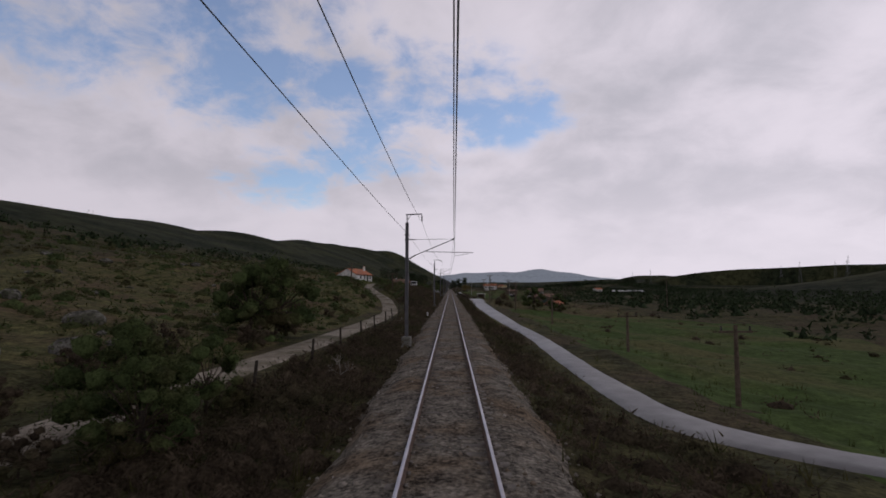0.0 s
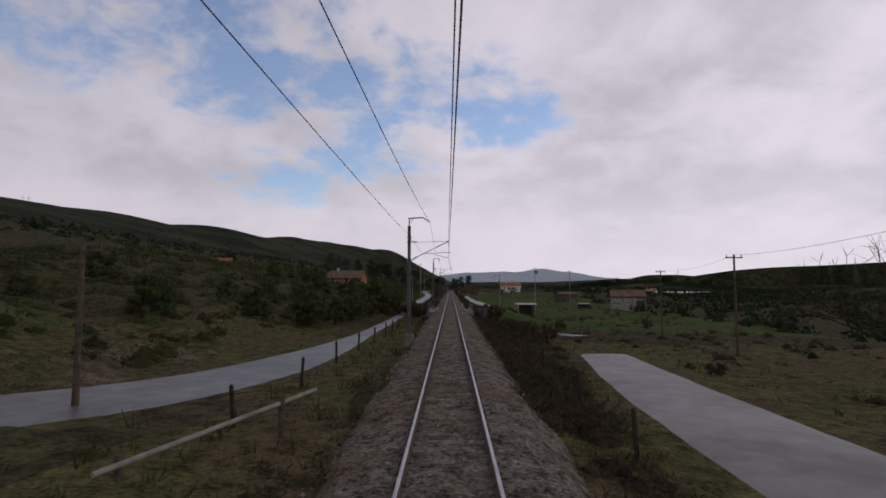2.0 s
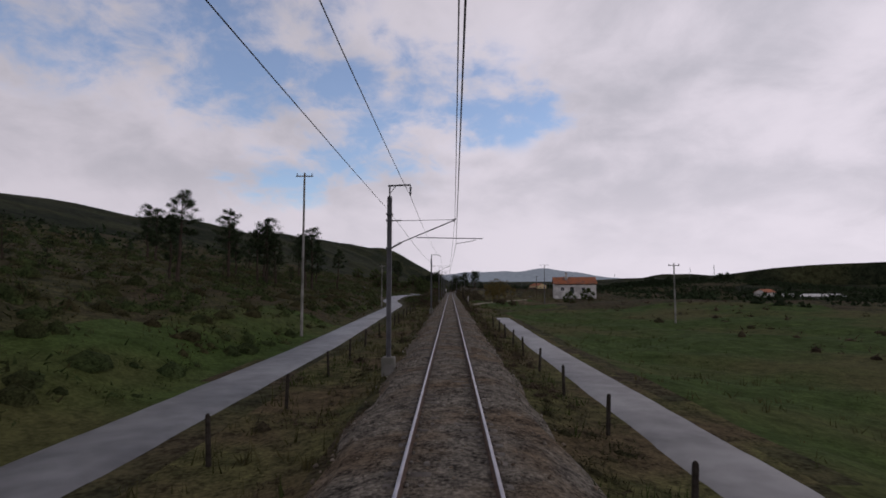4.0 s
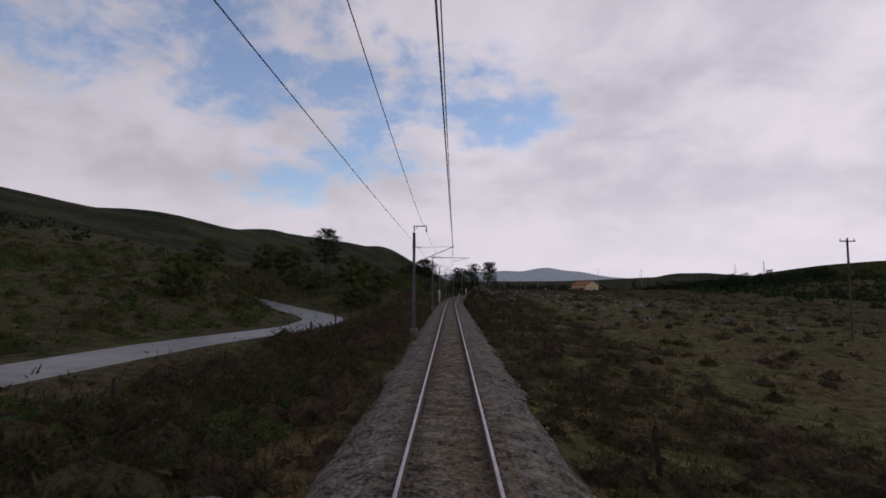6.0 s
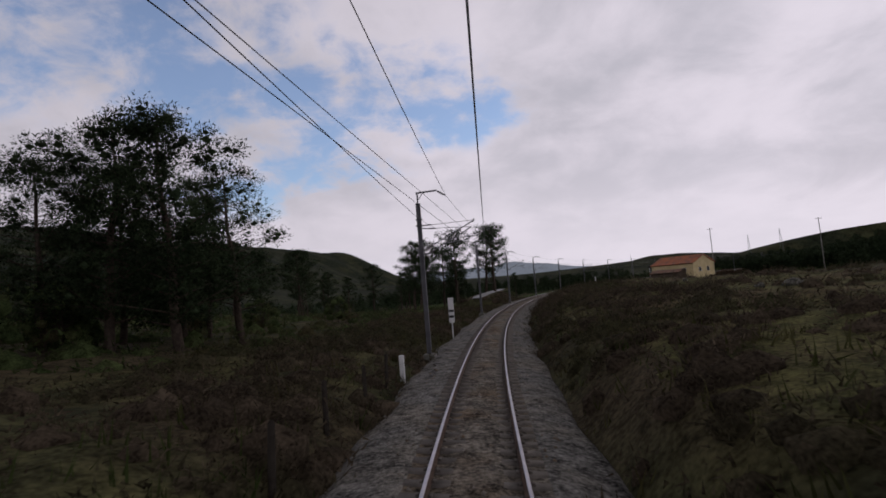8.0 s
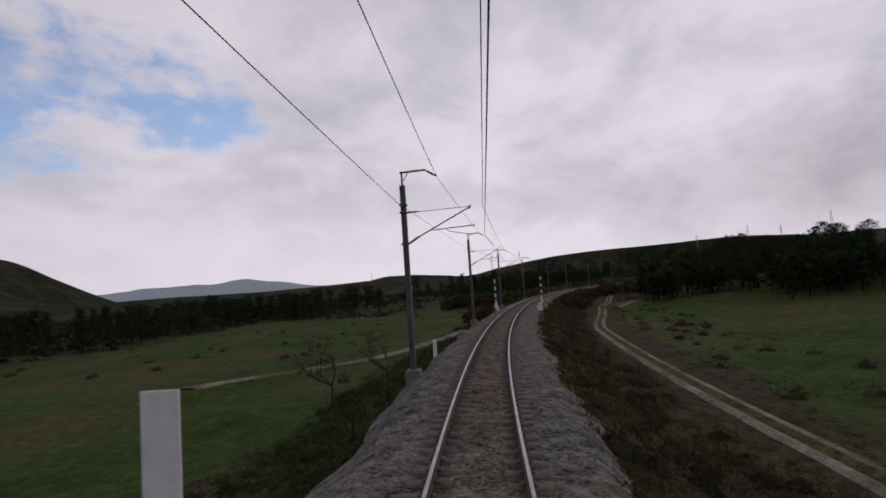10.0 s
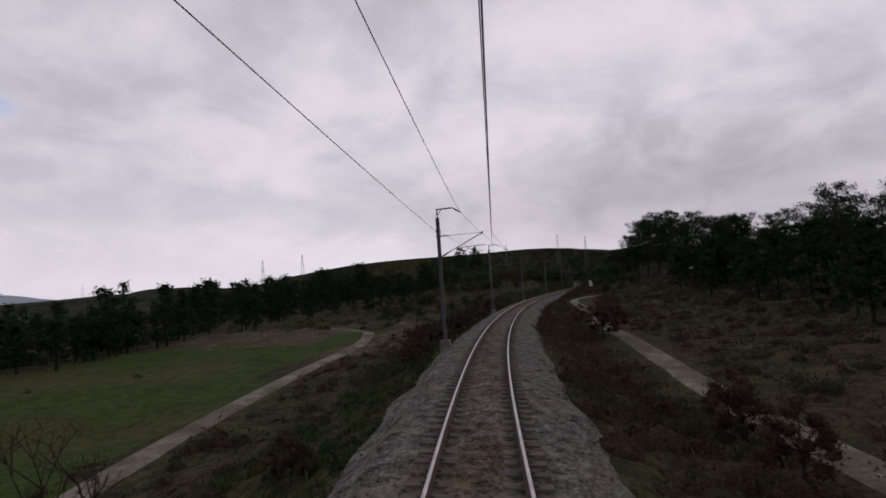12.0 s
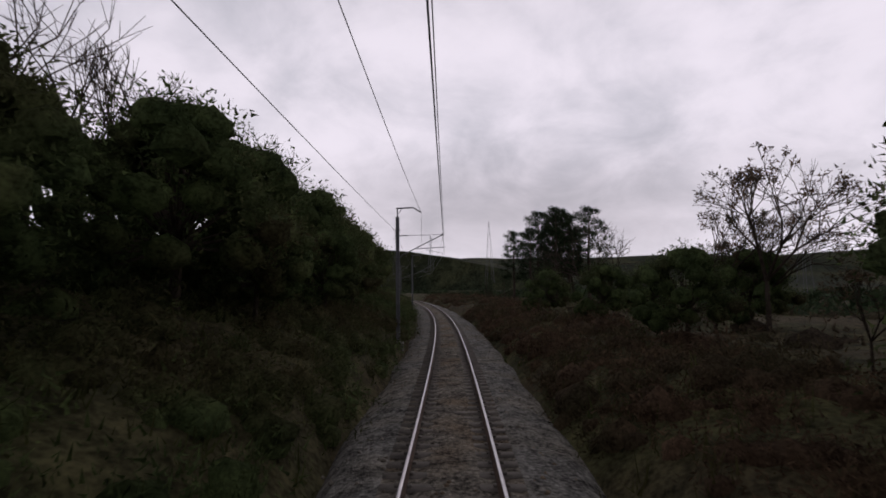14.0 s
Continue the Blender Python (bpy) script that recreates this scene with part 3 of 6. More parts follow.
def sleepers(bed):
    """Each sleeper on the bend is a piece of its own; the rest of the line is one mesh."""
    me = sleeper_mesh()
    s = np.arange(-20, 1400, 0.6)
    x = np.array([v.co[:] for v in me.vertices])
    me.calc_loop_triangles()
    f = np.array([t.vertices[:] for t in me.loop_triangles])
    single = (s > 942) & (s < 1122)
    for q in s[single]:
        ob = new("sleeper", me)
        c = float(np.interp(q, SS, CANT))
        ob.parent = bed
        ob.matrix_basis = pose(*spot(q, 0.0, 0.0), 0, math.degrees(c), -math.degrees(head(q)))
    q = s[~single]
    v = on_track(q[:, None], x[None, :, 0], x[None, :, 2])
    h = np.interp(q, SS, HEAD)
    v = v + np.stack((np.sin(h)[:, None] * x[None, :, 1], np.cos(h)[:, None] * x[None, :, 1], 0 * v[..., 0]), -1)
    ff = f[None] + np.arange(len(q))[:, None, None] * len(x)
    tagged(raw("sleeper_row", v.reshape(-1, 3), ff.reshape(-1, 3), M["sleeper"]), "weathered concrete sleepers in the ballast", "sleepers", kind="stuff")


def track():
    s = np.arange(S0, S1 + 0.1, 1.0)
    prof = ((-3.3, -.95), (-2.9, -.7), (-2.35, -.34), (-1.7, -.22), (-1.3, -.2), (-1.1, -.215), (-.62, -.21), (-.45, -.165), (0, -.155), (.45, -.165), (.62, -.21), (1.1, -.215), (1.3, -.2), (1.7, -.22), (2.35, -.34), (2.9, -.7), (3.3, -.95))
    wide = np.interp(s, (0, 540, 640, 1800), (0.93, 0.93, 1.06, 1.06))[:, None]
    l = np.array([p[0] for p in prof])[None, :] * np.where(np.abs([p[0] for p in prof]) > 2, wide, 1) + np.where(np.abs([p[0] for p in prof]) > 2, 0.24, 0.02)[None, :] * wave(s[:, None], np.array([p[0] for p in prof])[None, :] * 3, 1.0)
    l = l + np.interp(s, (900, 970), (0, 0.26))[:, None] * (np.array([p[0] for p in prof]) < -2)[None, :]
    lift = np.interp(s, (540, 640), (0.045, 0))[:, None] * ((np.abs([p[0] for p in prof]) > .55) & (np.abs([p[0] for p in prof]) < 1.6))[None, :]
    z = np.array([p[1] for p in prof])[None, :] + lift + 0.015 * wave(s[:, None] * 2, l * 4, 1.0, 5)
    ob = raw("ballast_bed", on_track(s[:, None], l, z).reshape(-1, 3), grid_faces(len(s), len(prof))[:, ::-1], [M["ballast"], M["shoulder"]], True)
    mid = (np.array([p[0] for p in prof])[1:] + np.array([p[0] for p in prof])[:-1]) / 2
    grey = (np.abs(mid)[None, :] > 1.25) & ((s[:-1] + 14 * wave(s[:-1], s[:-1], 0.11)) > 512)[:, None]
    ob.data.polygons.foreach_set("material_index", grey.astype(np.int32).ravel())
    tagged(ob, "grey and brown crushed stone ballast bed", "ballast", kind="structure")
    sleepers(ob)
    sec = ((-.075, -.172), (-.075, -.158), (-.012, -.135), (-.012, -.045), (-.037, -.034), (-.037, -.006), (-.028, 0), (.028, 0), (.037, -.006), (.037, -.034), (.012, -.045), (.012, -.135), (.075, -.158), (.075, -.172))
    for side, word in ((-0.87, "west"), (0.87, "east")):
        ll, zz = np.array([p[0] for p in sec]) + side, np.array([p[1] for p in sec])
        ob = raw("rail", on_track(s[:, None], ll[None, :], zz[None, :]).reshape(-1, 3), grid_faces(len(s), len(sec)), [M["rust"], M["rail"]])
        mi = np.zeros((len(s) - 1, len(sec) - 1), dtype=np.int32)
        mi[:, 5:8] = 1
        ob.data.polygons.foreach_set("material_index", mi.ravel())
        tagged(ob, "long steel running rail with polished head", "rail", "running rails")


track()

# ------------------------------------------------------------------ overhead line
PASSED = (-0.3, 0.394, 1.073, 1.73, 2.415, 3.015, 3.66, 4.28, 4.90, 5.514, 5.99, 6.471, 6.959, 7.346, 7.68, 7.996, 8.295, 8.66, 8.98, 9.30, 9.61, 9.92, 10.24, 10.559,
          10.875, 11.228, 11.65, 11.98, 12.365, 12.75, 13.148, 13.566, 14.008, 14.36, 14.9, 15.4, 16.0)
MASTS = [SPEED * t for t in PASSED]
PUSHED = {i for i, t in enumerate(PASSED) if t < 6.9 and i % 2}      # masts that push the wire away; the others pull it
MAST_L = -2.95


def mast_l(s):
    """The masts stand further out on the bend."""
    return float(np.interp(s, (850, 930), (MAST_L, -3.12)))


def ribbed(bm, a, b, r, discs):
    """A ribbed insulator, turned in one piece between two points."""
    a, b = Vector(a), Vector(b)
    m = Matrix.Translation(a) @ (b - a).to_track_quat("Z", "Y").to_matrix().to_4x4()
    h = (b - a).length
    outline = [(0.0, 0.35)]
    for i in range(discs):
        z = h * (0.12 + 0.76 * (i + 0.5) / discs)
        w = h * 0.76 / discs
        outline += [(z - w * .3, .45), (z - w * .1, 1.0), (z + w * .15, .9), (z + w * .3, .45)]
    outline.append((h, 0.35))
    rings = [[bm.verts.new(m @ Vector((r * k * math.cos(q * math.pi / 4), r * k * math.sin(q * math.pi / 4), z))) for q in range(8)] for z, k in outline]
    for lo, hi in zip(rings, rings[1:]):
        for q in range(8):
            bm.faces.new((lo[q], lo[(q + 1) % 8], hi[(q + 1) % 8], hi[q]))
    bm.faces.new(rings[0][::-1])
    bm.faces.new(rings[-1])
    return bm


def beam(w, d, t, z0, z1):
    """A rolled H section, upright."""
    bm = bmesh.new()
    x, k, y = w / 2, t / 2, d / 2
    prof = ((-x, -y), (-x + t, -y), (-x + t, -k), (x - t, -k), (x - t, -y), (x, -y), (x, y), (x - t, y), (x - t, k), (-x + t, k), (-x + t, y), (-x, y))
    lo, hi = [bm.verts.new((*p, z0)) for p in prof], [bm.verts.new((*p, z1)) for p in prof]
    for i in range(12):
        bm.faces.new((lo[i], lo[(i + 1) % 12], hi[(i + 1) % 12], hi[i]))
    bm.faces.new(lo[::-1])
    bm.faces.new(hi)
    return bm


def mast(pushed):
    t = thing("catenary_mast", "grey steel overhead line mast with cantilever and top bracket", "mast", "overhead line masts")
    part("foundation", boxed(-.32, .32, -.32, .32, -1.2, -.02, .05), M["concrete"], t)
    bm = beam(.22, .20, .02, -.03, 7.75)
    part("pole", bm, M["mast"], t)
    for z in (5.2, 6.54, 6.86):
        part("clamp", boxed(-.16, .16, -.14, .14, z, z + .07), M["mast"], t)
    top = part("bracket", rodded(((0, 0, 7.6), (0, 0, 8.3), .045), ((-.08, 0, 8.3), (1.03, 0, 8.34), .045), ((0.05, 0, 7.95), (.3, 0, 8.3), .02)), M["mast"], t)
    hang = ((1.02, 0, 8.3), (1.02, 0, 7.79)) if pushed else ((1.03, 0, 8.32), (1.5, 0, 8.02))
    part("insulator", ribbed(bmesh.new(), *hang, .065, 7), M["insulator"], top)
    end = 3.2 if pushed else 2.82
    part("stay", rodded(((.62, 0, 6.57), (end, 0, 6.62), .013)), M["wire"], t)
    part("stay_insulator", ribbed(bmesh.new(), (.14, 0, 6.57), (.64, 0, 6.58), .05, 7), M["insulator"], t)
    part("cantilever", rodded(((.62, 0, 5.52), (end, 0, 6.6), .028), ((end - .06, 0, 6.52), (end + .03, 0, 6.68), .04)), M["mast"], t)
    part("cantilever_insulator", ribbed(bmesh.new(), (.13, 0, 5.24), (.64, 0, 5.53), .075, 8), M["insulator"], t)
    if pushed:
        part("registration_arm", rodded(((1.3, 0, 5.74), (4.55, 0, 5.68), .022)), M["mast"], t)
        part("steady_arm", rodded(((4.2, 0, 5.7), (4.2, 0, 5.6), .015), ((4.2, 0, 5.6), (3.25, 0, 5.43), .014)), M["mast"], t)
    else:
        part("registration_arm", rodded(((1.15, 0, 5.74), (2.98, 0, 5.82), .022)), M["mast"], t)
        part("steady_arm", rodded(((1.8, 0, 5.77), (1.8, 0, 5.65), .015), ((1.8, 0, 5.66), (2.83, 0, 5.43), .014)), M["mast"], t)
    return t


def masts():
    made = {}
    for i, s in enumerate(MASTS):
        m = beside(s, mast_l(s), 0.0)
        kind = i in PUSHED
        if kind in made:
            copy_thing(made[kind], m)
        else:
            made[kind] = mast(kind)
            made[kind].matrix_basis = m


masts()


def strand(points, r):
    """Corners and faces of a thin three-sided strand along points."""
    p = np.asarray(points, float)
    d = np.gradient(p, axis=0)
    side = np.stack((d[:, 1], -d[:, 0], 0 * d[:, 0]), -1)
    side /= np.linalg.norm(side, axis=1, keepdims=True) + 1e-9
    ring = [p + side * r * math.cos(q) + np.array((0, 0, r * math.sin(q))) for q in (0, 2.09, 4.19)]
    i = np.arange(len(p) - 1)[:, None] * 3
    a, b = np.array((0, 1, 2))[None, :], np.array((1, 2, 0))[None, :]
    return np.stack(ring, 1).reshape(-1, 3), np.stack((i + a, i + b, i + b + 3, i + a + 3), -1).reshape(-1, 4)


def held(i, name):
    """Where a wire is held at mast i: offset and height."""
    push = i in PUSHED
    lean = math.sin(np.interp(MASTS[i], SS, CANT))
    return {"contact": ((.3 if push else -.12) + 5.4 * lean, 5.42), "messenger": ((.25 if push else -.13) + 5.6 * lean, 6.63),
            "feeder": (mast_l(MASTS[i]) + (1.02 if push else 1.5), 7.78 if push else 8.01), "return": (mast_l(MASTS[i]) - float(np.interp(MASTS[i], (650, 930), (.02, .28))), 7.05)}[name]


def hung(name, i, u, sag):
    a, b = held(i, name), held(i + 1, name)
    p, q = spot(MASTS[i], *a), spot(MASTS[i + 1], *b)
    w = sag * ((MASTS[i + 1] - MASTS[i]) / 60) ** 2
    out = p[None, :] * (1 - u)[:, None] + q[None, :] * u[:, None]
    out[:, 2] -= w * 4 * u * (1 - u)
    return out


def wires():
    for key, name, sag, r, label in (("contact", "contact_wire", 0.05, .012, "thin contact wire over the track"), ("messenger", "messenger_wire", 0.75, .011, "sagging messenger wire above the contact wire"),
                                     ("feeder", "feeder_wire", 0.75, .012, "sagging feeder wire on the mast brackets"), ("return", "return_wire", 0.25, .012, "return wire on the mast poles")):
        u = np.linspace(0, 1, 11)
        pts = [hung(key, i, u[:-1], sag) for i in range(len(MASTS) - 1)]
        v, f = strand(np.concatenate(pts), r)
        tagged(raw(name, v, f, M["wire"]), label, "wire", "overhead wires")
    vs, fs, n = [], [], 0
    for i in range(len(MASTS) - 1):
        u = np.linspace(0, 1, max(4, int((MASTS[i + 1] - MASTS[i]) / 7)))[1:-1]
        lo, hi = hung("contact", i, u, .05), hung("messenger", i, u, .75)
        for a, b in zip(lo, hi):
            v, f = strand(np.stack((a, b + np.array((1e-3, 1e-3, 0)))), .004)
            vs.append(v), fs.append(f + n)
            n += len(v)
    tagged(raw("dropper", np.concatenate(vs), np.concatenate(fs), M["wire"]), "fine droppers between messenger and contact wire", "wire", kind="stuff")


wires()

# ------------------------------------------------------------------ brush
def ico(level):
    bm = bmesh.new()
    if level:
        bmesh.ops.create_icosphere(bm, subdivisions=level, radius=1)
    else:
        bmesh.ops.create_cone(bm, segments=4, radius1=1, radius2=0, depth=1, matrix=Matrix.Translation((0, 0, .5)))
        bmesh.ops.create_cone(bm, segments=4, radius1=1, radius2=0, depth=1, matrix=Matrix.Translation((0, 0, -.5)) @ Matrix.Rotation(math.pi, 4, "X"))
    v, f = np.array([q.co[:] for q in bm.verts]), np.array([[q.index for q in g.verts] for g in bm.faces])
    bm.free()
    return v, f


def tufts(centres, out, size, rng, narrow=0.28, aim=None):
    """Small leaves: two corners at the foot and one at the tip, with their upper sides towards aim."""
    side = np.cross(out, rng.normal(0, 1, out.shape))
    if aim is not None:
        side *= np.where((np.cross(side, out) * aim).sum(-1, keepdims=True) < 0, -1, 1)
    side /= np.linalg.norm(side, axis=-1, keepdims=True) + 1e-9
    k = size[..., None]
    v = np.stack((centres - side * k * narrow, centres + side * k * narrow, centres + out * k), -2).reshape(-1, 3)
    return v, np.arange(len(v)).reshape(-1, 3)


def brush(name, label, mat, s, l, size, blades, leaf, seed, tall=1.0, fine=1, narrow=0.14, at=None):
    """Many shrubs in one mesh: each an uneven dark core in a shell of small leaves and twigs."""
    rng = np.random.default_rng(seed)
    n = len(s)
    base = spot(s, l, land(s, l) - 0.12 if at is None else at)
    cv, cf = ico(fine)
    wide = size * (0.9 + 0.6 * rng.random(n))
    high = size * tall * (0.7 + 0.5 * rng.random(n))
    lump = 0.75 + 0.35 * rng.random((n, len(cv)))
    core = cv[None] * lump[..., None] * np.stack((wide, wide, high), -1)[:, None, :] * np.array((0.44, 0.44, 0.48))
    core[..., 2] = np.maximum(core[..., 2], -0.15)
    v1 = (core + base[:, None, :]).reshape(-1, 3)
    f1 = (cf[None] + np.arange(n)[:, None, None] * len(cv)).reshape(-1, 3)
    d = rng.normal(0, 1, (n, blades, 3))
    d[..., 2] = np.abs(d[..., 2]) * 0.9
    d /= np.linalg.norm(d, axis=-1, keepdims=True)
    reach = (0.40 + 0.48 * rng.random((n, blades)) ** 0.8) * (1 + 0.12 * np.sin(d[..., 0] * 5 + rng.random((n, 1)) * 6))
    c = d * reach[..., None] * np.stack((wide, wide, high), -1)[:, None, :] + base[:, None, :]
    out = d * 0.5 + rng.normal(0, 0.8, d.shape) + np.array((0, 0, 0.3))
    out /= np.linalg.norm(out, axis=-1, keepdims=True)
    k = leaf * (0.6 + 0.8 * rng.random((n, blades))) * np.sqrt(size)[:, None]
    aim = d * 0.8 + np.array((0, 0, 0.55))
    v2, f2 = tufts(c, out, k, rng, narrow, aim)
    ob = raw(name, np.concatenate((v1, v2)), np.concatenate((f1, f2 + len(v1))), mat, True)
    hearts = np.broadcast_to(cv * 0.8 + np.array((0, 0, 0.55)), (n, *cv.shape)).reshape(-1, 3)
    softened(ob, np.concatenate((hearts, np.repeat(aim.reshape(-1, 3), 3, 0))))
    return tagged(ob, label, "shrubs", kind="stuff")


def strew(rng, rows):
    """Stations, offsets and sizes of shrubs: rows of (s0, s1, l0, l1, how many, smallest, largest)."""
    out = [np.zeros((0, 3))]
    for s0, s1, l0, l1, count, a, b in rows:
        q = rng.random((count, 3))
        out.append(np.stack((s0 + (s1 - s0) * q[:, 0], l0 + (l1 - l0) * q[:, 1], a + (b - a) * q[:, 2] ** 1.8), -1))
    out = np.concatenate(out)
    keep = np.abs(out[:, 1]) > 2.2 + 0.6 * out[:, 2]
    for rs, rl, rw, rz in ROADS:
        inside = (out[:, 0] > rs[0]) & (out[:, 0] < rs[-1])
        keep &= ~(inside & (np.abs(out[:, 1] - np.interp(out[:, 0], rs, rl)) < np.interp(out[:, 0], rs, rw) + 0.25 + 0.75 * out[:, 2]))
    return out[keep].T


_rng = np.random.default_rng(7)
_a = strew(_rng, ((-10, 100, -7.6, -2.6, 900, .4, 1.35), (2, 45, -8, -3.6, 220, .6, 1.4), (95, 182, -10, -2.8, 1000, .4, 1.25), (182, 215, -4.2, -2.7, 60, .3, .6), (215, 280, -4.4, -2.7, 90, .25, .6), (270, 330, -6.5, -2.8, 260, .3, 1.1), (330, 480, -4.6, -2.7, 200, .25, .7), (330, 480, -7.5, -4.4, 110, .25, .8),
                  (470, 520, -10.5, -2.8, 330, .4, 1.15), (540, 596, -11.5, -4, 420, .9, 2.2), (520, 650, -10.5, -2.7, 1200, .45, 1.35), (715, 905, -12, -2.9, 2000, .5, 1.4)))
brush("heath", "dark heather and broom on the railway bank", M["heath"], *_a, 58, .19, 1)
_a = strew(_rng, ((645, 725, -16, -5.8, 1300, .4, 1.2), (648, 722, -5.8, -3.6, 260, .25, .6), (655, 712, -24, -9, 500, .7, 1.7)))
brush("broom", "dark broom hanging over the granite cutting", M["broom"], *_a, 84, .13, 21)
_a = strew(_rng, ((498, 560, -12.5, -4.8, 800, .6, 1.6), (900, 1000, -12.5, -3.2, 1100, .45, 1.4), (1000, 1130, -11, -3.2, 1000, .45, 1.5), (985, 1060, -13, -6, 260, 1.2, 2.3), (1120, 1215, -12, -2.9, 900, .45, 1.4), (1205, 1250, -6.5, -3.0, 220, .5, 1.2), (1330, 1400, -13, -3.0, 300, .7, 1.9)))
brush("broom", "dark broom and bramble thicket on the railway bank", M["broom"], *_a, 60, .19, 11)
_a = strew(_rng, ((1245, 1325, -9, -3.1, 620, .6, 1.6),))
brush("bramble", "dense dark bramble thicket beside the ballast", M["broom"], *_a, 170, .15, 13)
_a = strew(_rng, ((1250, 1325, 3.1, 9, 560, .5, 1.5),))
brush("bracken", "rusty bracken thicket beside the ballast", M["bracken"], *_a, 150, .15, 14)
_a = strew(_rng, ((-10, 98, 2.6, 7.6, 1000, .4, 1.15), (60, 130, 2.6, 5.0, 260, .3, .9), (78, 130, 3.2, 5.3, 330, .4, 1.1), (140, 200, 3.1, 5.0, 260, .4, 1.3), (196, 232, 3.0, 6.6, 360, .5, 1.4), (215, 292, 2.7, 8.8, 620, .4, 1.25), (292, 345, 2.7, 6, 150, .4, 1.0), (345, 470, 2.7, 5.0, 380, .25, .8), (470, 540, 2.7, 4.2, 160, .25, .7), (535, 665, 2.7, 14, 1500, .45, 1.25),
                  (655, 725, 3.5, 14, 1100, .4, 1.1), (715, 905, 2.9, 14, 2100, .5, 1.4)))
brush("heath", "brown heather and brambles on the railway bank", M["heath"], *_a, 58, .19, 2)
_a = strew(_rng, ((900, 1010, 3.0, 9, 800, .35, 1.2), (1005, 1125, 3.0, 9.5, 1000, .4, 1.6), (1120, 1210, 2.9, 7.4, 800, .35, .9), (1205, 1255, 3.0, 12, 520, .5, 1.5), (1330, 1400, 3.0, 13, 300, .6, 1.9)))
brush("bracken", "rusty bracken and brambles on the railway bank", M["bracken"], *_a, 58, .19, 12)
_a = strew(_rng, ((-10, 190, -60, -12, 2600, .4, 1.7), (-10, 190, -110, -55, 900, .7, 2.2), (95, 180, -24, -10, 500, .5, 1.4), (190, 320, -80, -16, 1700, .5, 2.0), (320, 480, -80, -12, 2400, .5, 2.0), (480, 650, -70, -13, 2600, .5, 2.0), (320, 650, -120, -65, 900, .7, 2.4), (650, 905, -70, -12, 3000, .5, 2.0), (1250, 1400, -60, -11, 1000, .8, 2.2), (1215, 1250, -60, -24, 250, .6, 1.6), (1215, 1250, -24, -7, 60, .4, .9), (1168, 1215, -60, -11, 380, .6, 1.7)))
brush("broom", "dark green broom bushes on the hillside", M["broom"], *_a, 24, .27, 3, narrow=.17)
_a = strew(_rng, ((-10, 110, 14, 60, 90, .4, 1.3), (110, 300, 13, 50, 380, .5, 1.7), (300, 470, 26, 60, 200, .4, 1.4), (535, 905, 14, 90, 3600, .4, 1.5), (905, 1060, 14, 24, 120, .5, 1.6), (940, 1130, -90, -12, 140, .5, 1.8), (1200, 1400, 12, 80, 1100, .7, 2.0), (1060, 1215, 10.5, 30, 1300, .5, 1.6), (1060, 1215, 26, 60, 500, .5, 1.6), (1060, 1160, -20, -10, 400, .5, 1.6)))
brush("broom", "dark scrub across the valley floor", M["heath"], *_a, 24, .25, 4, narrow=.17)
_a = strew(_rng, ((-10, 560, 55, 330, 2000, 1.4, 4.2), (560, 900, 90, 330, 1000, 1.4, 4), (-10, 950, -420, -90, 2200, 1.2, 4.5), (880, 1250, -330, -110, 1500, 1.6, 4), (1060, 1330, -150, -66, 520, 1.6, 3.4), (940, 1100, -170, -98, 450, 1.6, 3.6), (1000, 1250, 60, 330, 1500, 1.6, 3.6), (1075, 1195, 26, 90, 330, 1.0, 2.2), (1250, 1750, -330, -40, 1000, 2.0, 5), (1230, 1750, 30, 330, 2000, 1.6, 4.5)))
brush("far_scrub", "dark woods and scrub over the distant slopes", M["needle"], *_a, 12, .7, 5, 1.25, fine=0, narrow=.4)


def grasses():
    """Tufts of rough grass along the verges and over the meadows."""
    rng = np.random.default_rng(21)
    s, l, k = strew(rng, ((-10, 650, -9, -2.7, 4200, .2, .5), (-10, 650, 2.7, 9, 4200, .2, .5), (650, 1320, -7, -2.8, 3800, .2, .5), (650, 1320, 2.8, 8, 3800, .2, .5), (-10, 480, 9, 22, 2600, .15, .4), (480, 560, 4, 22, 900, .15, .35), (195, 480, -20, -6, 2000, .15, .4)))
    base = spot(s, l, land(s, l) - 0.03)
    n, per = len(s), 6
    c = base[:, None, :] + rng.normal(0, 0.14, (n, per, 3)) * np.array((1, 1, 0))
    out = rng.normal(0, 0.35, (n, per, 3)) + np.array((0, 0, 1.0))
    v, f = tufts(c, out, np.repeat(k[:, None], per, 1), rng, 0.07)
    tagged(raw("grass", v, f, M["straw"]), "rough winter grass tufts on the verge", "grass", kind="stuff")


M["straw"] = material("rough_grass", (0.050, 0.052, 0.020), (0.095, 0.085, 0.038), 0.6, 0.95, 0.0, third=(0.045, 0.065, 0.02), patch=0.2, island=0.3, thin=0.4)
grasses()


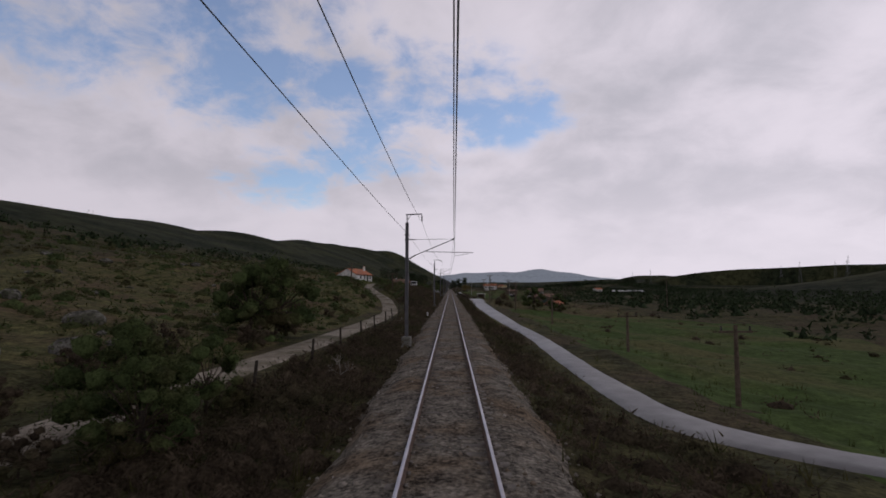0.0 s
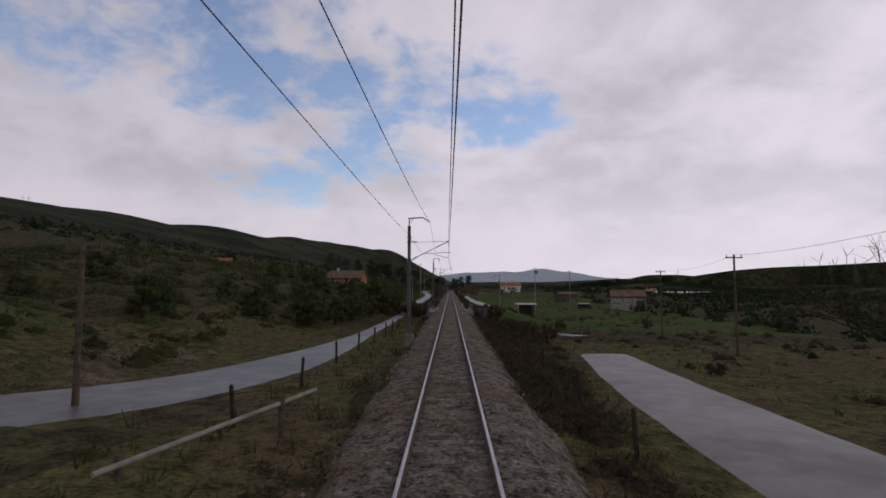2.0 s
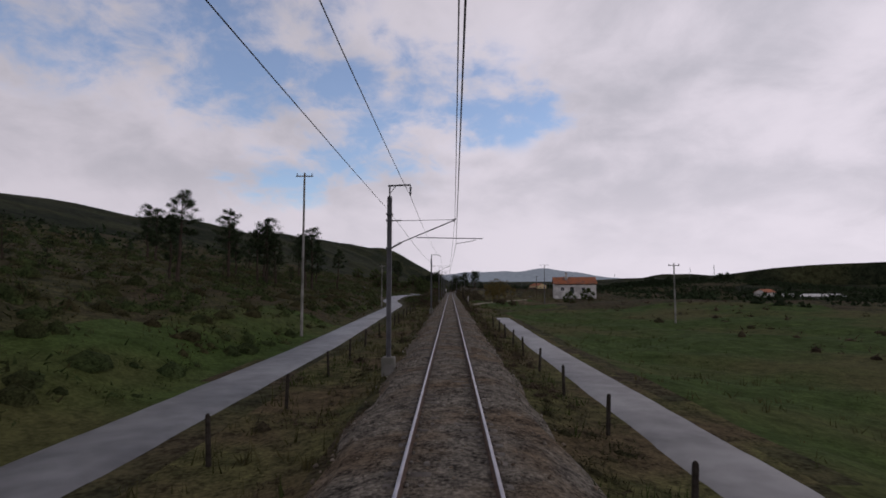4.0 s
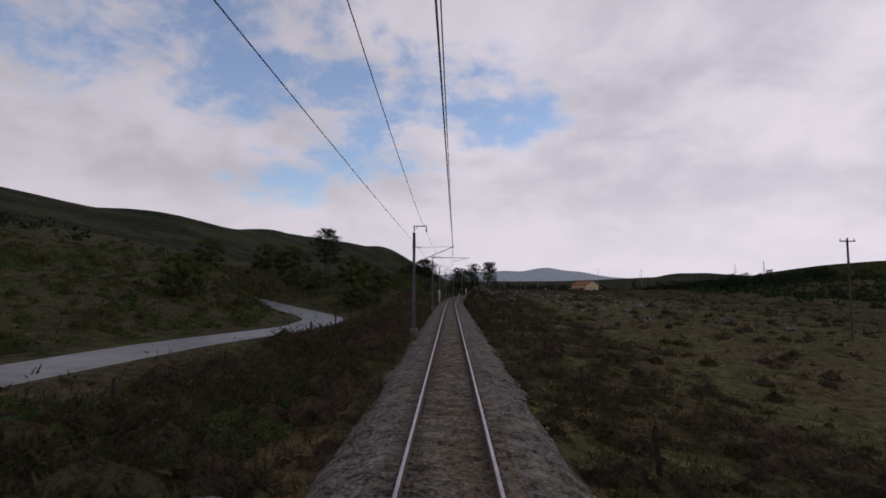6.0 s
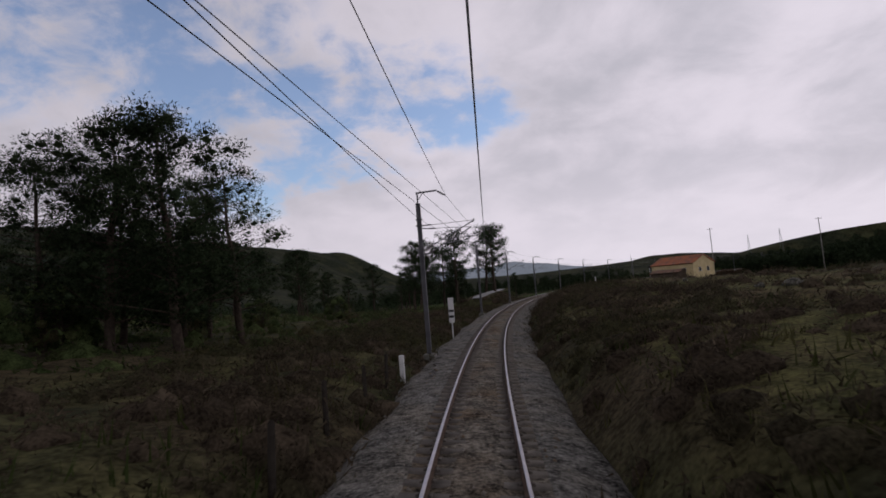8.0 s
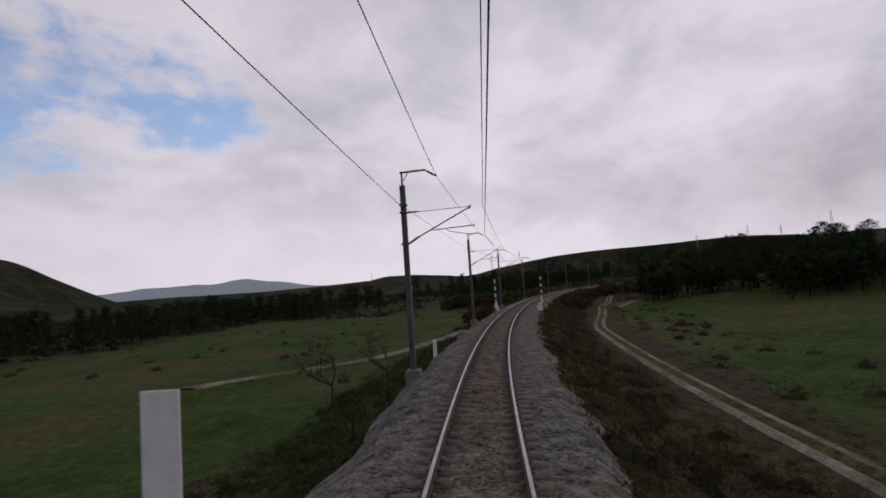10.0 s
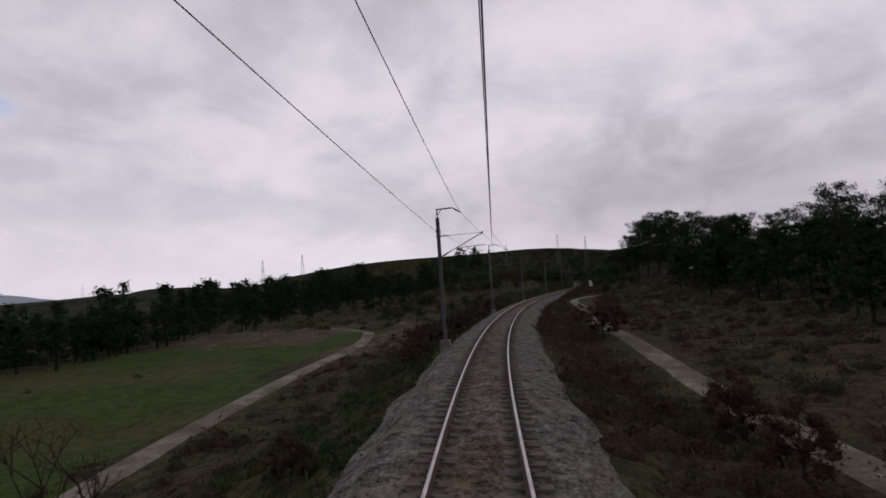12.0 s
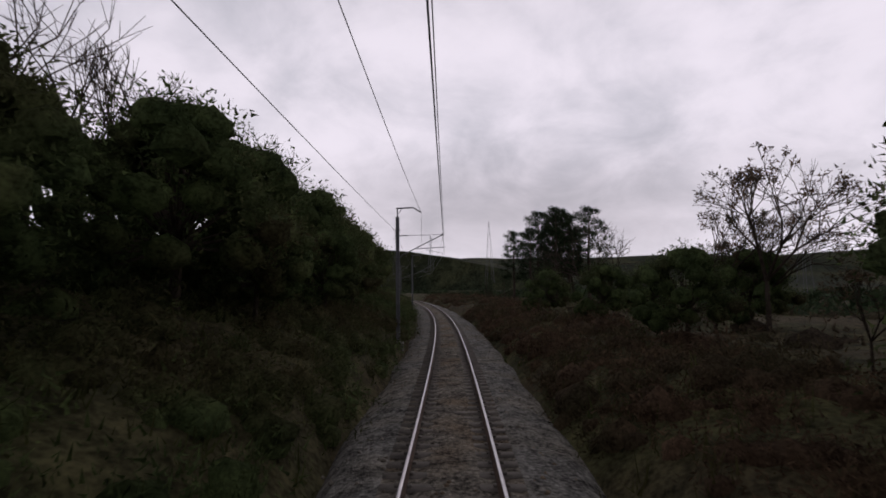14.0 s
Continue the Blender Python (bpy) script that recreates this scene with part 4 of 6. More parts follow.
def loose_stones():
    """Ballast stones proud of the bed."""
    rng = np.random.default_rng(33)
    n = 30000
    s = rng.random(n) * 1330 - 6
    l = (rng.random(n) * 2 - 1) * 3.0
    l = l[(np.abs(np.abs(l) - .87) > .1)]
    s = s[:len(l)]
    a = np.abs(l)
    z = np.interp(a, (0, .45, .62, 1.1, 1.3, 1.7, 2.3, 2.9), (-.155, -.165, -.21, -.215, -.2, -.22, -.33, -.68)) + np.interp(s, (540, 640), (0.04, 0)) * ((a > .55) & (a < 1.6))
    v0 = np.array(((1, 0, 0), (-1, 0, 0), (0, 1, 0), (0, -1, 0), (0, 0, .8), (0, 0, -.8)), float)
    f0 = np.array(((0, 2, 4), (2, 1, 4), (1, 3, 4), (3, 0, 4), (2, 0, 5), (1, 2, 5), (3, 1, 5), (0, 3, 5)))
    k = (0.028 + 0.05 * rng.random(len(l)) ** 2)
    shape = v0[None] * (0.7 + 0.6 * rng.random((len(l), 6, 1))) * k[:, None, None]
    ang = rng.random(len(l)) * 6.28
    ca, sa = np.cos(ang)[:, None], np.sin(ang)[:, None]
    shape = np.stack((shape[..., 0] * ca - shape[..., 1] * sa, shape[..., 0] * sa + shape[..., 1] * ca, shape[..., 2]), -1)
    p = on_track(s, l, z)[:, None, :] + shape
    f = f0[None] + np.arange(len(l))[:, None, None] * 6
    tagged(raw("ballast_stones", p.reshape(-1, 3), f.reshape(-1, 3), M["chip"]), "loose grey and brown ballast stones", "stones", kind="stuff")


M["chip"] = material("ballast_chip", (0.13, 0.118, 0.10), (0.30, 0.275, 0.24), 5.0, 0.9, 0.0, third=(0.17, 0.128, 0.09), patch=0.03, island=0.45)
loose_stones()


# ------------------------------------------------------------------ trees
def limb_mesh(segments, sides=5):
    """One mesh of tapered limbs from (a, b, r0, r1)."""
    vs, fs, n = [], [], 0
    ring = np.arange(sides) * 2 * np.pi / sides
    for a, b, r0, r1 in segments:
        a, b = np.asarray(a, float), np.asarray(b, float)
        d = (b - a) / (np.linalg.norm(b - a) + 1e-9)
        u = np.cross(d, (0.31, 0.87, 0.4))
        u /= np.linalg.norm(u) + 1e-9
        w = np.cross(d, u)
        circle = np.cos(ring)[:, None] * u + np.sin(ring)[:, None] * w
        vs.append(np.concatenate((a + circle * r0, b + circle * r1)))
        i = np.arange(sides)
        j = (i + 1) % sides
        fs.append(np.stack((i, j, j + sides, i + sides), -1) + n)
        n += 2 * sides
    return np.concatenate(vs), np.concatenate(fs)


def crown_mesh(clumps, per, leaf, rng, flat=0.7, core=True, fine=1, full=1.0):
    """Leaves in clumps of (centre, radius), each clump with a small dark heart."""
    c, r = np.array([q[0] for q in clumps]), np.array([q[1] for q in clumps])
    n = len(c)
    d = rng.normal(0, 1, (n, per, 3))
    d /= np.linalg.norm(d, axis=-1, keepdims=True)
    p = c[:, None, :] + d * (r[:, None] * (0.3 + 0.7 * rng.random((n, per))))[..., None] * np.array((1, 1, flat))
    out = d * 0.6 + rng.normal(0, 0.7, d.shape) + np.array((0, 0, 0.3))
    out /= np.linalg.norm(out, axis=-1, keepdims=True)
    mid = np.array((0, 0, c[:, 2].mean()))
    whole = c - mid
    whole /= np.linalg.norm(whole, axis=-1, keepdims=True) + 1e-6
    aim = d * 0.6 + whole[:, None, :] * 0.5 + np.array((0, 0, 0.45))
    v, f = tufts(p, out, leaf * (0.6 + 0.8 * rng.random((n, per))), rng, 0.22, aim)
    nv = np.repeat(aim.reshape(-1, 3), 3, 0)
    if not core:
        return v, f, nv
    cv, cf = ico(fine)
    heart = full * cv[None] * (0.34 + 0.16 * rng.random((n, len(cv))))[..., None] * r[:, None, None] * np.array((1, 1, flat)) + c[:, None, :]
    hn = (cv[None] * 0.6 + whole[:, None, :] * 0.5 + np.array((0, 0, 0.45))).reshape(-1, 3)
    return np.concatenate((heart.reshape(-1, 3), v)), np.concatenate(((cf[None] + np.arange(n)[:, None, None] * len(cv)).reshape(-1, 3), f + n * len(cv))), np.concatenate((hn, nv))


def plant(name, label, group, limbs, crown, wood, leaves):
    t = thing(name, label, "tree", group)
    raw("trunk", *limbs, wood, True).parent = t
    softened(raw("crown", crown[0], crown[1], leaves, True), crown[2]).parent = t
    return t


def pine(seed, h, spread, bare, label="dark green pine with a bare trunk", limbs=26, per=90, leaf=.15):
    """A pine: a leaning trunk, limbs in the upper part and flat tufts of needles at their ends."""
    rng = np.random.default_rng(seed)
    pts = [np.array((0, 0, -0.4))]
    lean = rng.normal(0, 0.04, 2)
    for i in range(1, 7):
        pts.append(np.array((lean[0] * h * i / 6 + rng.normal(0, .06), lean[1] * h * i / 6 + rng.normal(0, .06), h * 0.95 * i / 6)))
    r = 0.018 * h + 0.05
    segs = [(pts[i], pts[i + 1], r * (1 - i / 7), r * (1 - (i + 1) / 7)) for i in range(6)]
    clumps = []
    for i in range(limbs):
        u = bare + (1 - bare) * (i + rng.random()) / limbs
        k = min(5, int(u * 6))
        p = pts[k] + (pts[k + 1] - pts[k]) * (u * 6 - k)
        ang = i * 2.4 + rng.random()
        x = (u - bare) / (1 - bare)
        length = spread * (0.35 + 0.75 * math.sin(math.pi * min(1, 0.25 + 0.72 * x))) * (0.55 + 0.6 * rng.random())
        tip = p + np.array((math.cos(ang) * length, math.sin(ang) * length, length * (0.15 + 0.35 * rng.random())))
        segs.append((p, tip, 0.05 * (1.2 - u), 0.012))
        for w in (0.5, 0.8, 1.0):
            if rng.random() < 0.9:
                clumps.append((p + (tip - p) * w + rng.normal(0, 0.14 * spread / 2, 3), (0.28 + 0.22 * rng.random()) * spread / 2 * 1.35))
    clumps.append((pts[-1] + np.array((0, 0, .2)), 0.45 * spread / 2))
    return plant("pine_tree", label, "pine trees", limb_mesh(segs), crown_mesh(clumps, per, leaf, rng, fine=0, full=0.6), M["bark"], M["needle"])


def broadleaf(seed, h, spread, name="bush_tree", label="dense dark evergreen tree with a low crown", leaves="broom", per=84, leaf=.06, count=30, fine=1):
    rng = np.random.default_rng(seed)
    segs, clumps = [((0, 0, -.4), (0.1, 0, h * .45), .03 * h, .02 * h)], []
    for i in range(count):
        ang, up = i * 2.4, rng.random()
        rad = spread * math.sqrt(max(0.02, 1 - (2 * up - 0.8) ** 2 / 1.5)) * (0.5 + 0.5 * rng.random())
        c = np.array((math.cos(ang) * rad, math.sin(ang) * rad, h * (0.16 + 0.76 * up)))
        segs.append(((0.05, 0, h * .3), c, .02 * h * .5, .01))
        clumps.append((c, spread * (0.28 + 0.2 * rng.random())))
    return plant(name, label, "", limb_mesh(segs, 4), crown_mesh(clumps, per, leaf * math.sqrt(h), rng, 0.85, True, fine, 1.2), M["bark"], M[leaves])


def branching(seed, h, level=5, lean=0.55, droop=0.0, fork=3, leafy=0, wood="bark", leaves="bracken", name="bare_tree", label="leafless tree with fine dark twigs", leaf=.1):
    """A bare tree: forks again and again into finer twigs, with a few leaves left where wanted."""
    rng = np.random.default_rng(seed)
    trunk, twigs, tips = [], [], []

    def grow(p, d, length, r, k):
        q = p + d * length
        (trunk if k >= level - 1 else twigs).append((p, q, r, r * 0.68))
        if k == 0:
            tips.append(q)
            return
        for _ in range(fork if k < level else fork + 1):
            e = d + rng.normal(0, lean, 3) + np.array((0, 0, 0.12 - droop * (level - k)))
            e /= np.linalg.norm(e)
            grow(q, e, length * (0.62 + 0.22 * rng.random()), r * 0.6, k - 1)

    grow(np.array((0, 0, -.3)), np.array((0, 0, 1.0)), h * 0.3, 0.013 * h + .02, level)
    v, f = limb_mesh(twigs, 3)
    t = thing(name, label, "tree", "")
    raw("trunk", *limb_mesh(trunk, 6), M[wood], True).parent = t
    raw("crown", v, f, M[wood]).parent = t
    if leafy:
        pick = [tips[i] for i in rng.integers(0, len(tips), leafy)]
        v, f, nv = crown_mesh([(q, .16) for q in pick], 4, leaf, rng, 1.0, False)
        softened(raw("foliage", v, f, M[leaves]), nv).parent = t
    return t


def set_down(first, rows):
    """Puts a thing and its copies at rows of (s, l, scale, turn), on the ground."""
    for i, (s, l, k, turn) in enumerate(rows):
        m = beside(s, l, float(land(s, l)), turn) @ Matrix.Scale(k, 4)
        if i:
            copy_thing(first, m)
        else:
            first.matrix_basis = m
    return first


def spread_out(seed, count, s0, s1, l0, l1, k0, k1):
    rng = np.random.default_rng(seed)
    return [(s0 + (s1 - s0) * a, l0 + (l1 - l0) * b, k0 + (k1 - k0) * c, 360 * d) for a, b, c, d in rng.random((count, 4))]


def grove(name, label, rows):
    """A wood: many trees of uneven width and height in one mesh, each with a trunk and a crown of clumps."""
    rng = np.random.default_rng(len(rows))
    kinds = []
    for k in range(3):
        clumps = []
        for i in range(26):
            u = rng.random() ** 0.8
            rad = (0.25 + 1.75 * (1 - u) ** 0.6) * (0.4 + 0.6 * rng.random())
            clumps.append((np.array((math.cos(i * 2.4) * rad, math.sin(i * 2.4) * rad, 1.6 + 8 * u)), 0.85 + 0.5 * rng.random()))
        v, f, nv = crown_mesh(clumps, 22, .5, rng, 0.75, fine=0)
        tv, tf = limb_mesh([((0, 0, -.5), (0.1, 0, 8), .2, .06)], 4)
        kinds.append((np.concatenate((v, tv)), np.concatenate((f, tf[:, :3] + len(v), tf[:, [0, 2, 3]] + len(v))), np.concatenate((nv, tv * np.array((1, 1, 0)) + 1e-3))))
    vs, fs, ns, n = [], [], [], 0
    for i, (s, l, k, turn) in enumerate(rows):
        v, f, nv = kinds[i % 3]
        c, q, w = math.cos(turn), math.sin(turn), k * rng.uniform(1.1, 1.75)
        p = np.stack(((v[:, 0] * c - v[:, 1] * q) * w, (v[:, 0] * q + v[:, 1] * c) * w, v[:, 2] * k), -1)
        vs.append(p + spot(s, l, float(land(s, l))))
        ns.append(np.stack((nv[:, 0] * c - nv[:, 1] * q, nv[:, 0] * q + nv[:, 1] * c, nv[:, 2]), -1))
        fs.append(f + n)
        n += len(v)
    return tagged(softened(raw(name, np.concatenate(vs), np.concatenate(fs), M["needle"]), np.concatenate(ns)), label, "trees", kind="stuff")


def trees():
    # scales below are heights in metres over ten
    a, b, c, d = pine(1, 10, 2.6, .34, limbs=38), pine(2, 10, 2.1, .26, limbs=38), pine(3, 10, 3.0, .3, limbs=40), pine(4, 10, 1.5, .5, "slim tall pine with a small crown")
    h = pine(21, 10, 3.0, .12, "broad dark pine with a full rounded crown", 54, 150, .13)
    set_down(h, [(745.2, -19.5, 1.25, 0), (746.6, -16.5, 1.07, 140), (748.5, -21.5, .8, 250), (745, -23.0, .85, 80), (750, -18.5, .6, 30)])
    h = pine(22, 10, 2.6, .2, "pine with an open crown and thin upper branches", 40, 110, .12)
    set_down(h, [(752.5, -16.2, 1.22, 0), (754, -19.5, .8, 90)])
    f = pine(5, 10, 2.6, .1, "young dark pine with branches near the ground", 20, 34, .2)
    set_down(a, [(1249, 19.5, 1.4, 200), (1250, 22, 1.30, 0), (1252, 27, 1.42, 90), (1222, 24.3, 1.03, 60), (1206, 31.5, .99, 40), (1246.5, 31, 1.25, 130), (557.5, -58, 1.2, 0), (681, -35.5, 1.0, 80), (838, -22, 1.35, 10), (846, -15, 1.2, 200), (1182, 30, .8, 50)] + spread_out(31, 9, 1110, 1190, 30, 70, .6, .85) + spread_out(32, 8, 795, 870, -60, -28, .8, 1.2))
    set_down(b, [(1253, 21, 1.35, 150), (1256, 24, 1.38, 20), (1258, 32, 1.55, 70), (1262, 28, 1.46, 0), (676, -33, .95, 20), (802, -34, .54, 0), (803, -30, .52, 60), (806, -21.5, .44, 30), (832, -30, 1.2, 10), (1340, 16.5, 1.08, 0), (1346, 20.5, 1.05, 50), (1339, 19, 1.13, 0), (1344, 13.5, 0.84, 20), (1350, 23.5, 1.2, 70), (1342, 22, 1.1, 30), (1337, 14.5, 0.84, 0), (1341, 25, 1.18, 0), (1188, 27, .72, 0)] + spread_out(33, 14, 1085, 1185, 30, 80, .6, .85) + spread_out(34, 10, 385, 520, -62, -24, .6, .9) + spread_out(35, 7, 790, 870, -70, -25, .7, 1.1))
    set_down(c, [(1251, 30, 1.33, 140), (1225, 27.3, 1.1, 70), (1201, 38.5, .85, 200), (1258, 37, 1.35, 70), (853, -20, 1.3, 40), (826, -26, 1.15, 99), (1192, 33, .78, 10), (1178, 34, .75, 0), (1280, 48, 1.4, 10)] + spread_out(36, 10, 1105, 1195, 28, 70, .6, .85) + spread_out(37, 12, 1050, 1150, 62, 120, .6, .9))
    set_down(d, [(1304, -43, 1.35, 0), (1300, -48.6, 1.4, 70), (1283, -38, 1.2, 20), (905, -42, 1.1, 0), (912, -36, .9, 10), (1352, 26.5, 1.04, 0)] + spread_out(38, 8, 400, 520, -40, -22, .65, .9))
    set_down(f, [(790, -30, .55, 0), (797, -26, .6, 0), (811, -24, .6, 40)] + spread_out(39, 14, 380, 500, -75, -30, .6, 1.0) + spread_out(40, 12, 790, 880, -75, -22, .5, .9) + spread_out(42, 14, 1334, 1372, 10, 28, .55, .85) + spread_out(43, 10, 1180, 1300, -160, -90, .9, 1.4))
    grove("pine_wood", "dense dark pine wood beside the track", spread_out(57, 60, 1098, 1200, 21, 46, .5, .78) + spread_out(41, 50, 1080, 1205, 40, 85, .55, .85) + spread_out(49, 24, 1000, 1080, 62, 120, .5, .9) + spread_out(61, 30, 1205, 1260, 40, 90, .5, .9) + spread_out(73, 70, 1030, 1092, 20, 70, .55, .85) + spread_out(75, 60, 1020, 1036, 20, 64, .45, .7) + spread_out(77, 34, 1006, 1022, 44, 68, .5, .75) + spread_out(74, 70, 950, 1034, 62, 105, .6, .95))
    grove("pine_wood", "dark wood behind the green fields", spread_out(58, 55, 1126, 1176, -84, -57, .5, .78) + spread_out(47, 130, 1172, 1340, -150, -62, .7, 1.3) + spread_out(48, 170, 955, 1130, -190, -98, .6, 1.0) + spread_out(62, 40, 1196, 1250, -62, -34, .3, .5))
    set_down(pine(14, 10, 3.4, .3, "distant pine on the ridge line", 12, 16, .17), [(s, -880 - 40 * k, .8 + .5 * k, 0) for s, l, k, t in spread_out(60, 18, 700, 1740, 0, 1, 0, 1)])
    e = broadleaf(6, 5, 2.6, per=190, leaf=.064, count=44)
    set_down(e, [(1268, -8.5, 1.0, 0), (1274, -7.5, 1.15, 50), (1281, -9, 1.3, 90), (1290, -8, 1.3, 30), (1300, -9, 1.3, 10), (1310, -8, 1.2, 0), (1264, -13, 1.2, 70), (1272, -14, 1.4, 10), (1284, -15, 1.4, 0), (1250, -10, .8, 10), (1243, -8, .7, 0), (1256, -8, .8, 200), (1320, -9, 1.2, 40), (1277, -6.4, .8, 0), (1286, -6.2, .85, 70), (1295, -6.4, .8, 30),
                 (1250, 8.5, .9, 0), (1258, 9, 1.05, 60), (1268, 9.5, 1.1, 100), (1280, 9, .7, 10), (1292, 9.5, .7, 60), (1305, 9, .8, 0), (1262, 14, 1.2, 0), (1286, 15, .8, 30), (1298, 15, .8, 0)])
    e = broadleaf(16, 5, 2.6, per=84, leaf=.085, fine=1)
    set_down(e, [(116, 18.5, 1.0, 0), (112, 23, .8, 10), (206, -26, .7, 10), (222, -24, .6, 0), (236, -21, .7, 50), (247, -18, .75, 120), (258, -20, .8, 20), (272, -17, .85, 0), (285, -19, .9, 70), (296, -15, .8, 10), (306, -17, .7, 0),
                 (40, -13.4, 1.2, 0), (38, -14.6, 1.0, 50), (14, -8.6, .62, 20), (12.5, -7.4, .5, 0), (17, -7.9, .5, 70), (250, -13.5, .7, 0), (243, -14, .7, 30), (256, -14, .8, 0), (262, -14.5, .8, 70), (236, -15, .6, 0), (268, -13.5, .7, 0), (282, -12.5, .95, 0), (286.5, -13.5, 1.05, 40), (279, -14, 1.0, 0), (276, -12, .8, 0), (310, -13.5, .8, 0), (304, -14, .9, 60), (298, -12.5, .75, 20), (315, -16, .85, 0), (292, -16, 1.0, 10), (318, -13.2, .6, 40), (287, -13, .8, 0), (322, -15, .7, 90), (278, -13, .7, 0), (312, -19, .9, 10), (325, -17.5, .75, 0), (500, 32, .7, 0), (512, 40, .8, 0), (598, -30, .8, 20), (605, -34, 1.0, 0), (612, -12, .55, 0), (616, -13.5, .7, 0), (620, -14.5, .8, 0), (624, -13, .8, 60), (628, -15, .9, 0), (632, -13, .9, 0), (636, -17, 1.0, 40), (640, -14, 1.0, 0), (645, -17, 1.1, 20), (650, -21, 1.2, 0), (650, -33, 1.2, 0), (656, -37, 1.3, 50), (662, -44, 1.4, 0), (650, -52, 1.2, 0), (640, -30, .8, 0), (634, -24, .8, 0), (740, -22, .8, 0), (743, -30, .8, 60), (750, -27, .8, 0), (736, -27, .7, 0),
                 (745, -22, .7, 0), (754, -21, .7, 30), (762, -20, .6, 0), (774, -18, .6, 60)] + spread_out(44, 20, 215, 330, -50, -15, .45, .8) + spread_out(63, 20, 1176, 1215, -34, -9, .3, .6) + spread_out(76, 30, 1242, 1264, -34, -9, .5, .85) + spread_out(64, 12, 1205, 1240, 12, 20, .3, .5) + spread_out(79, 30, 1220, 1247, -32, -9, .35, .62) + spread_out(80, 22, 1222, 1250, 7, 16, .3, .5) + spread_out(71, 22, 1068, 1087, -46, -12, .8, 1.2))
    g = broadleaf(7, 3, 1.9, "bramble_bush", "rounded bramble and broom bush", "heath", 84, .08, 26, 1)
    set_down(g, [(124, 11.6, .6, 0), (118, 13, .8, 40), (131, 12.5, .7, 0), (497, 13.5, .95, 0), (503, 12.5, .8, 30), (494, 16, .9, 80), (171, 4.8, .6, 0), (163, 4.6, .6, 10), (167, 4.6, .55, 60), (243, 7, 1.0, 0), (248, 8, 1.1, 30), (252, 6.5, 1.0, 0), (255, 8.5, 1.2, 80), (259, 7, 1.1, 0), (240, 8.4, .9, 0), (246, 10, 1.1, 10), (236, 7.6, .8, 0), (251, 10.5, 1.2, 0), (232, 9, .8, 40), (238, 11, 1.0, 0), (256, 5.2, .7, 0), (248, 5, .6, 0), (240, 5.8, .7, 0), (246, 6.4, .8, 50), (232, 5.2, .6, 0), (291, -5.2, .6, 10), (296, -5.0, .55, 0), (278, -4.9, .7, 0), (281.5, -5.3, .8, 40), (285, -5.2, .75, 0), (288, -5.6, .7, 80), (276, -6, .6, 0), (277, -6.6, 1.4, 0), (280.5, -7, 1.5, 30), (285, -6.4, .95, 70), (274.5, -6.4, 1.3, 0), (278, -9.5, 1.6, 0), (279, 6, 1.2, 0), (282, 7.4, 1.35, 50), (286, 7.6, 1.05, 0), (277.5, 8.6, 1.4, 10), (275.5, 6.6, 1.2, 0), (289, 6.2, .9, 0), (14, -7.4, .6, 0), (18, -6.8, .6, 0), (24, -6.8, .6, 30), (30, -6.4, .55, 0), (36, -6.4, .5, 80), (20, -14, .9, 0), (33, -12.5, .9, 0), (41, -12.8, .8, 0), (11, -9, .6, 0), (27, -15, 1.0, 50), (15, -13.5, .8, 0), (283, 4.7, .7, 0), (287, 5.2, .75, 30), (291, 5.6, .65, 0), (280.5, 6.4, .8, 70), (287, 7.3, .7, 0), (294, 5.0, .5, 0), (305, 5.0, .4, 0), (293.5, 7.4, .5, 20), (282.6, -7.6, .9, 10), (284.6, -8.3, .9, 60), (280.4, -8.2, 1.0, 120), (292.6, 8.8, .6, 70), (293.4, 10.2, .55, 0), (497, -7, .8, 0), (490, -6, .6, 0), (501, -8, .6, 60),
                 (1165, -8, .8, 0), (1158, -7.5, .9, 50), (1060, 6, .9, 0), (1068, 5.8, .8, 0), (1130, -8, .8, 20), (1150, 12, .6, 0), (60, -14, .6, 0), (66, -20, .7, 0), (78, -17, .6, 0), (86, -24, .8, 0), (90, -15, .5, 0)] + spread_out(45, 16, 1000, 1060, -14, -6, .5, 1.0) + spread_out(46, 8, 205, 330, 14, 40, .4, .8) + spread_out(65, 34, 1136, 1182, -11, -5.5, 1.1, 1.8) + spread_out(66, 10, 660, 705, -11, -7, .4, .7))
    r = broadleaf(8, 3.5, 1.6, "rusty_bush", "rusty brown leafy bush in winter", "bracken", 84, .08, 26, 1)
    set_down(r, [(1009, -7, .9, 0), (1016, -8, 1.0, 0), (1023, -7.5, .9, 60), (1032, -8, 1.0, 0), (1042, -8, 1.0, 0), (1052, -9, 1.0, 20), (1066, -8, .9, 0), (1080, -9, .9, 0), (1098, -7, .6, 10), (1120, -7, .7, 0), (1122, -6.5, .7, 50), (1038, 6, .7, 0), (1048, 7, .8, 0), (1124, 8, .95, 0), (1129, 9.5, 1.0, 20), (1134, 7.2, .7, 0), (165, 17, .9, 0), (256, 16, .6, 0)] + spread_out(67, 26, 1030, 1088, -13, -8, .7, 1.15) + spread_out(70, 24, 1066, 1086, -30, -10, 1.2, 1.6) + spread_out(68, 20, 1030, 1100, 5.5, 9, .5, .9) + spread_out(81, 26, 998, 1045, 5.6, 9.6, .5, .85) + spread_out(82, 28, 1002, 1034, -15, -6.5, .8, 1.25) + spread_out(72, 14, 1050, 1082, 8, 18, .8, 1.2))
    k = branching(9, 8)
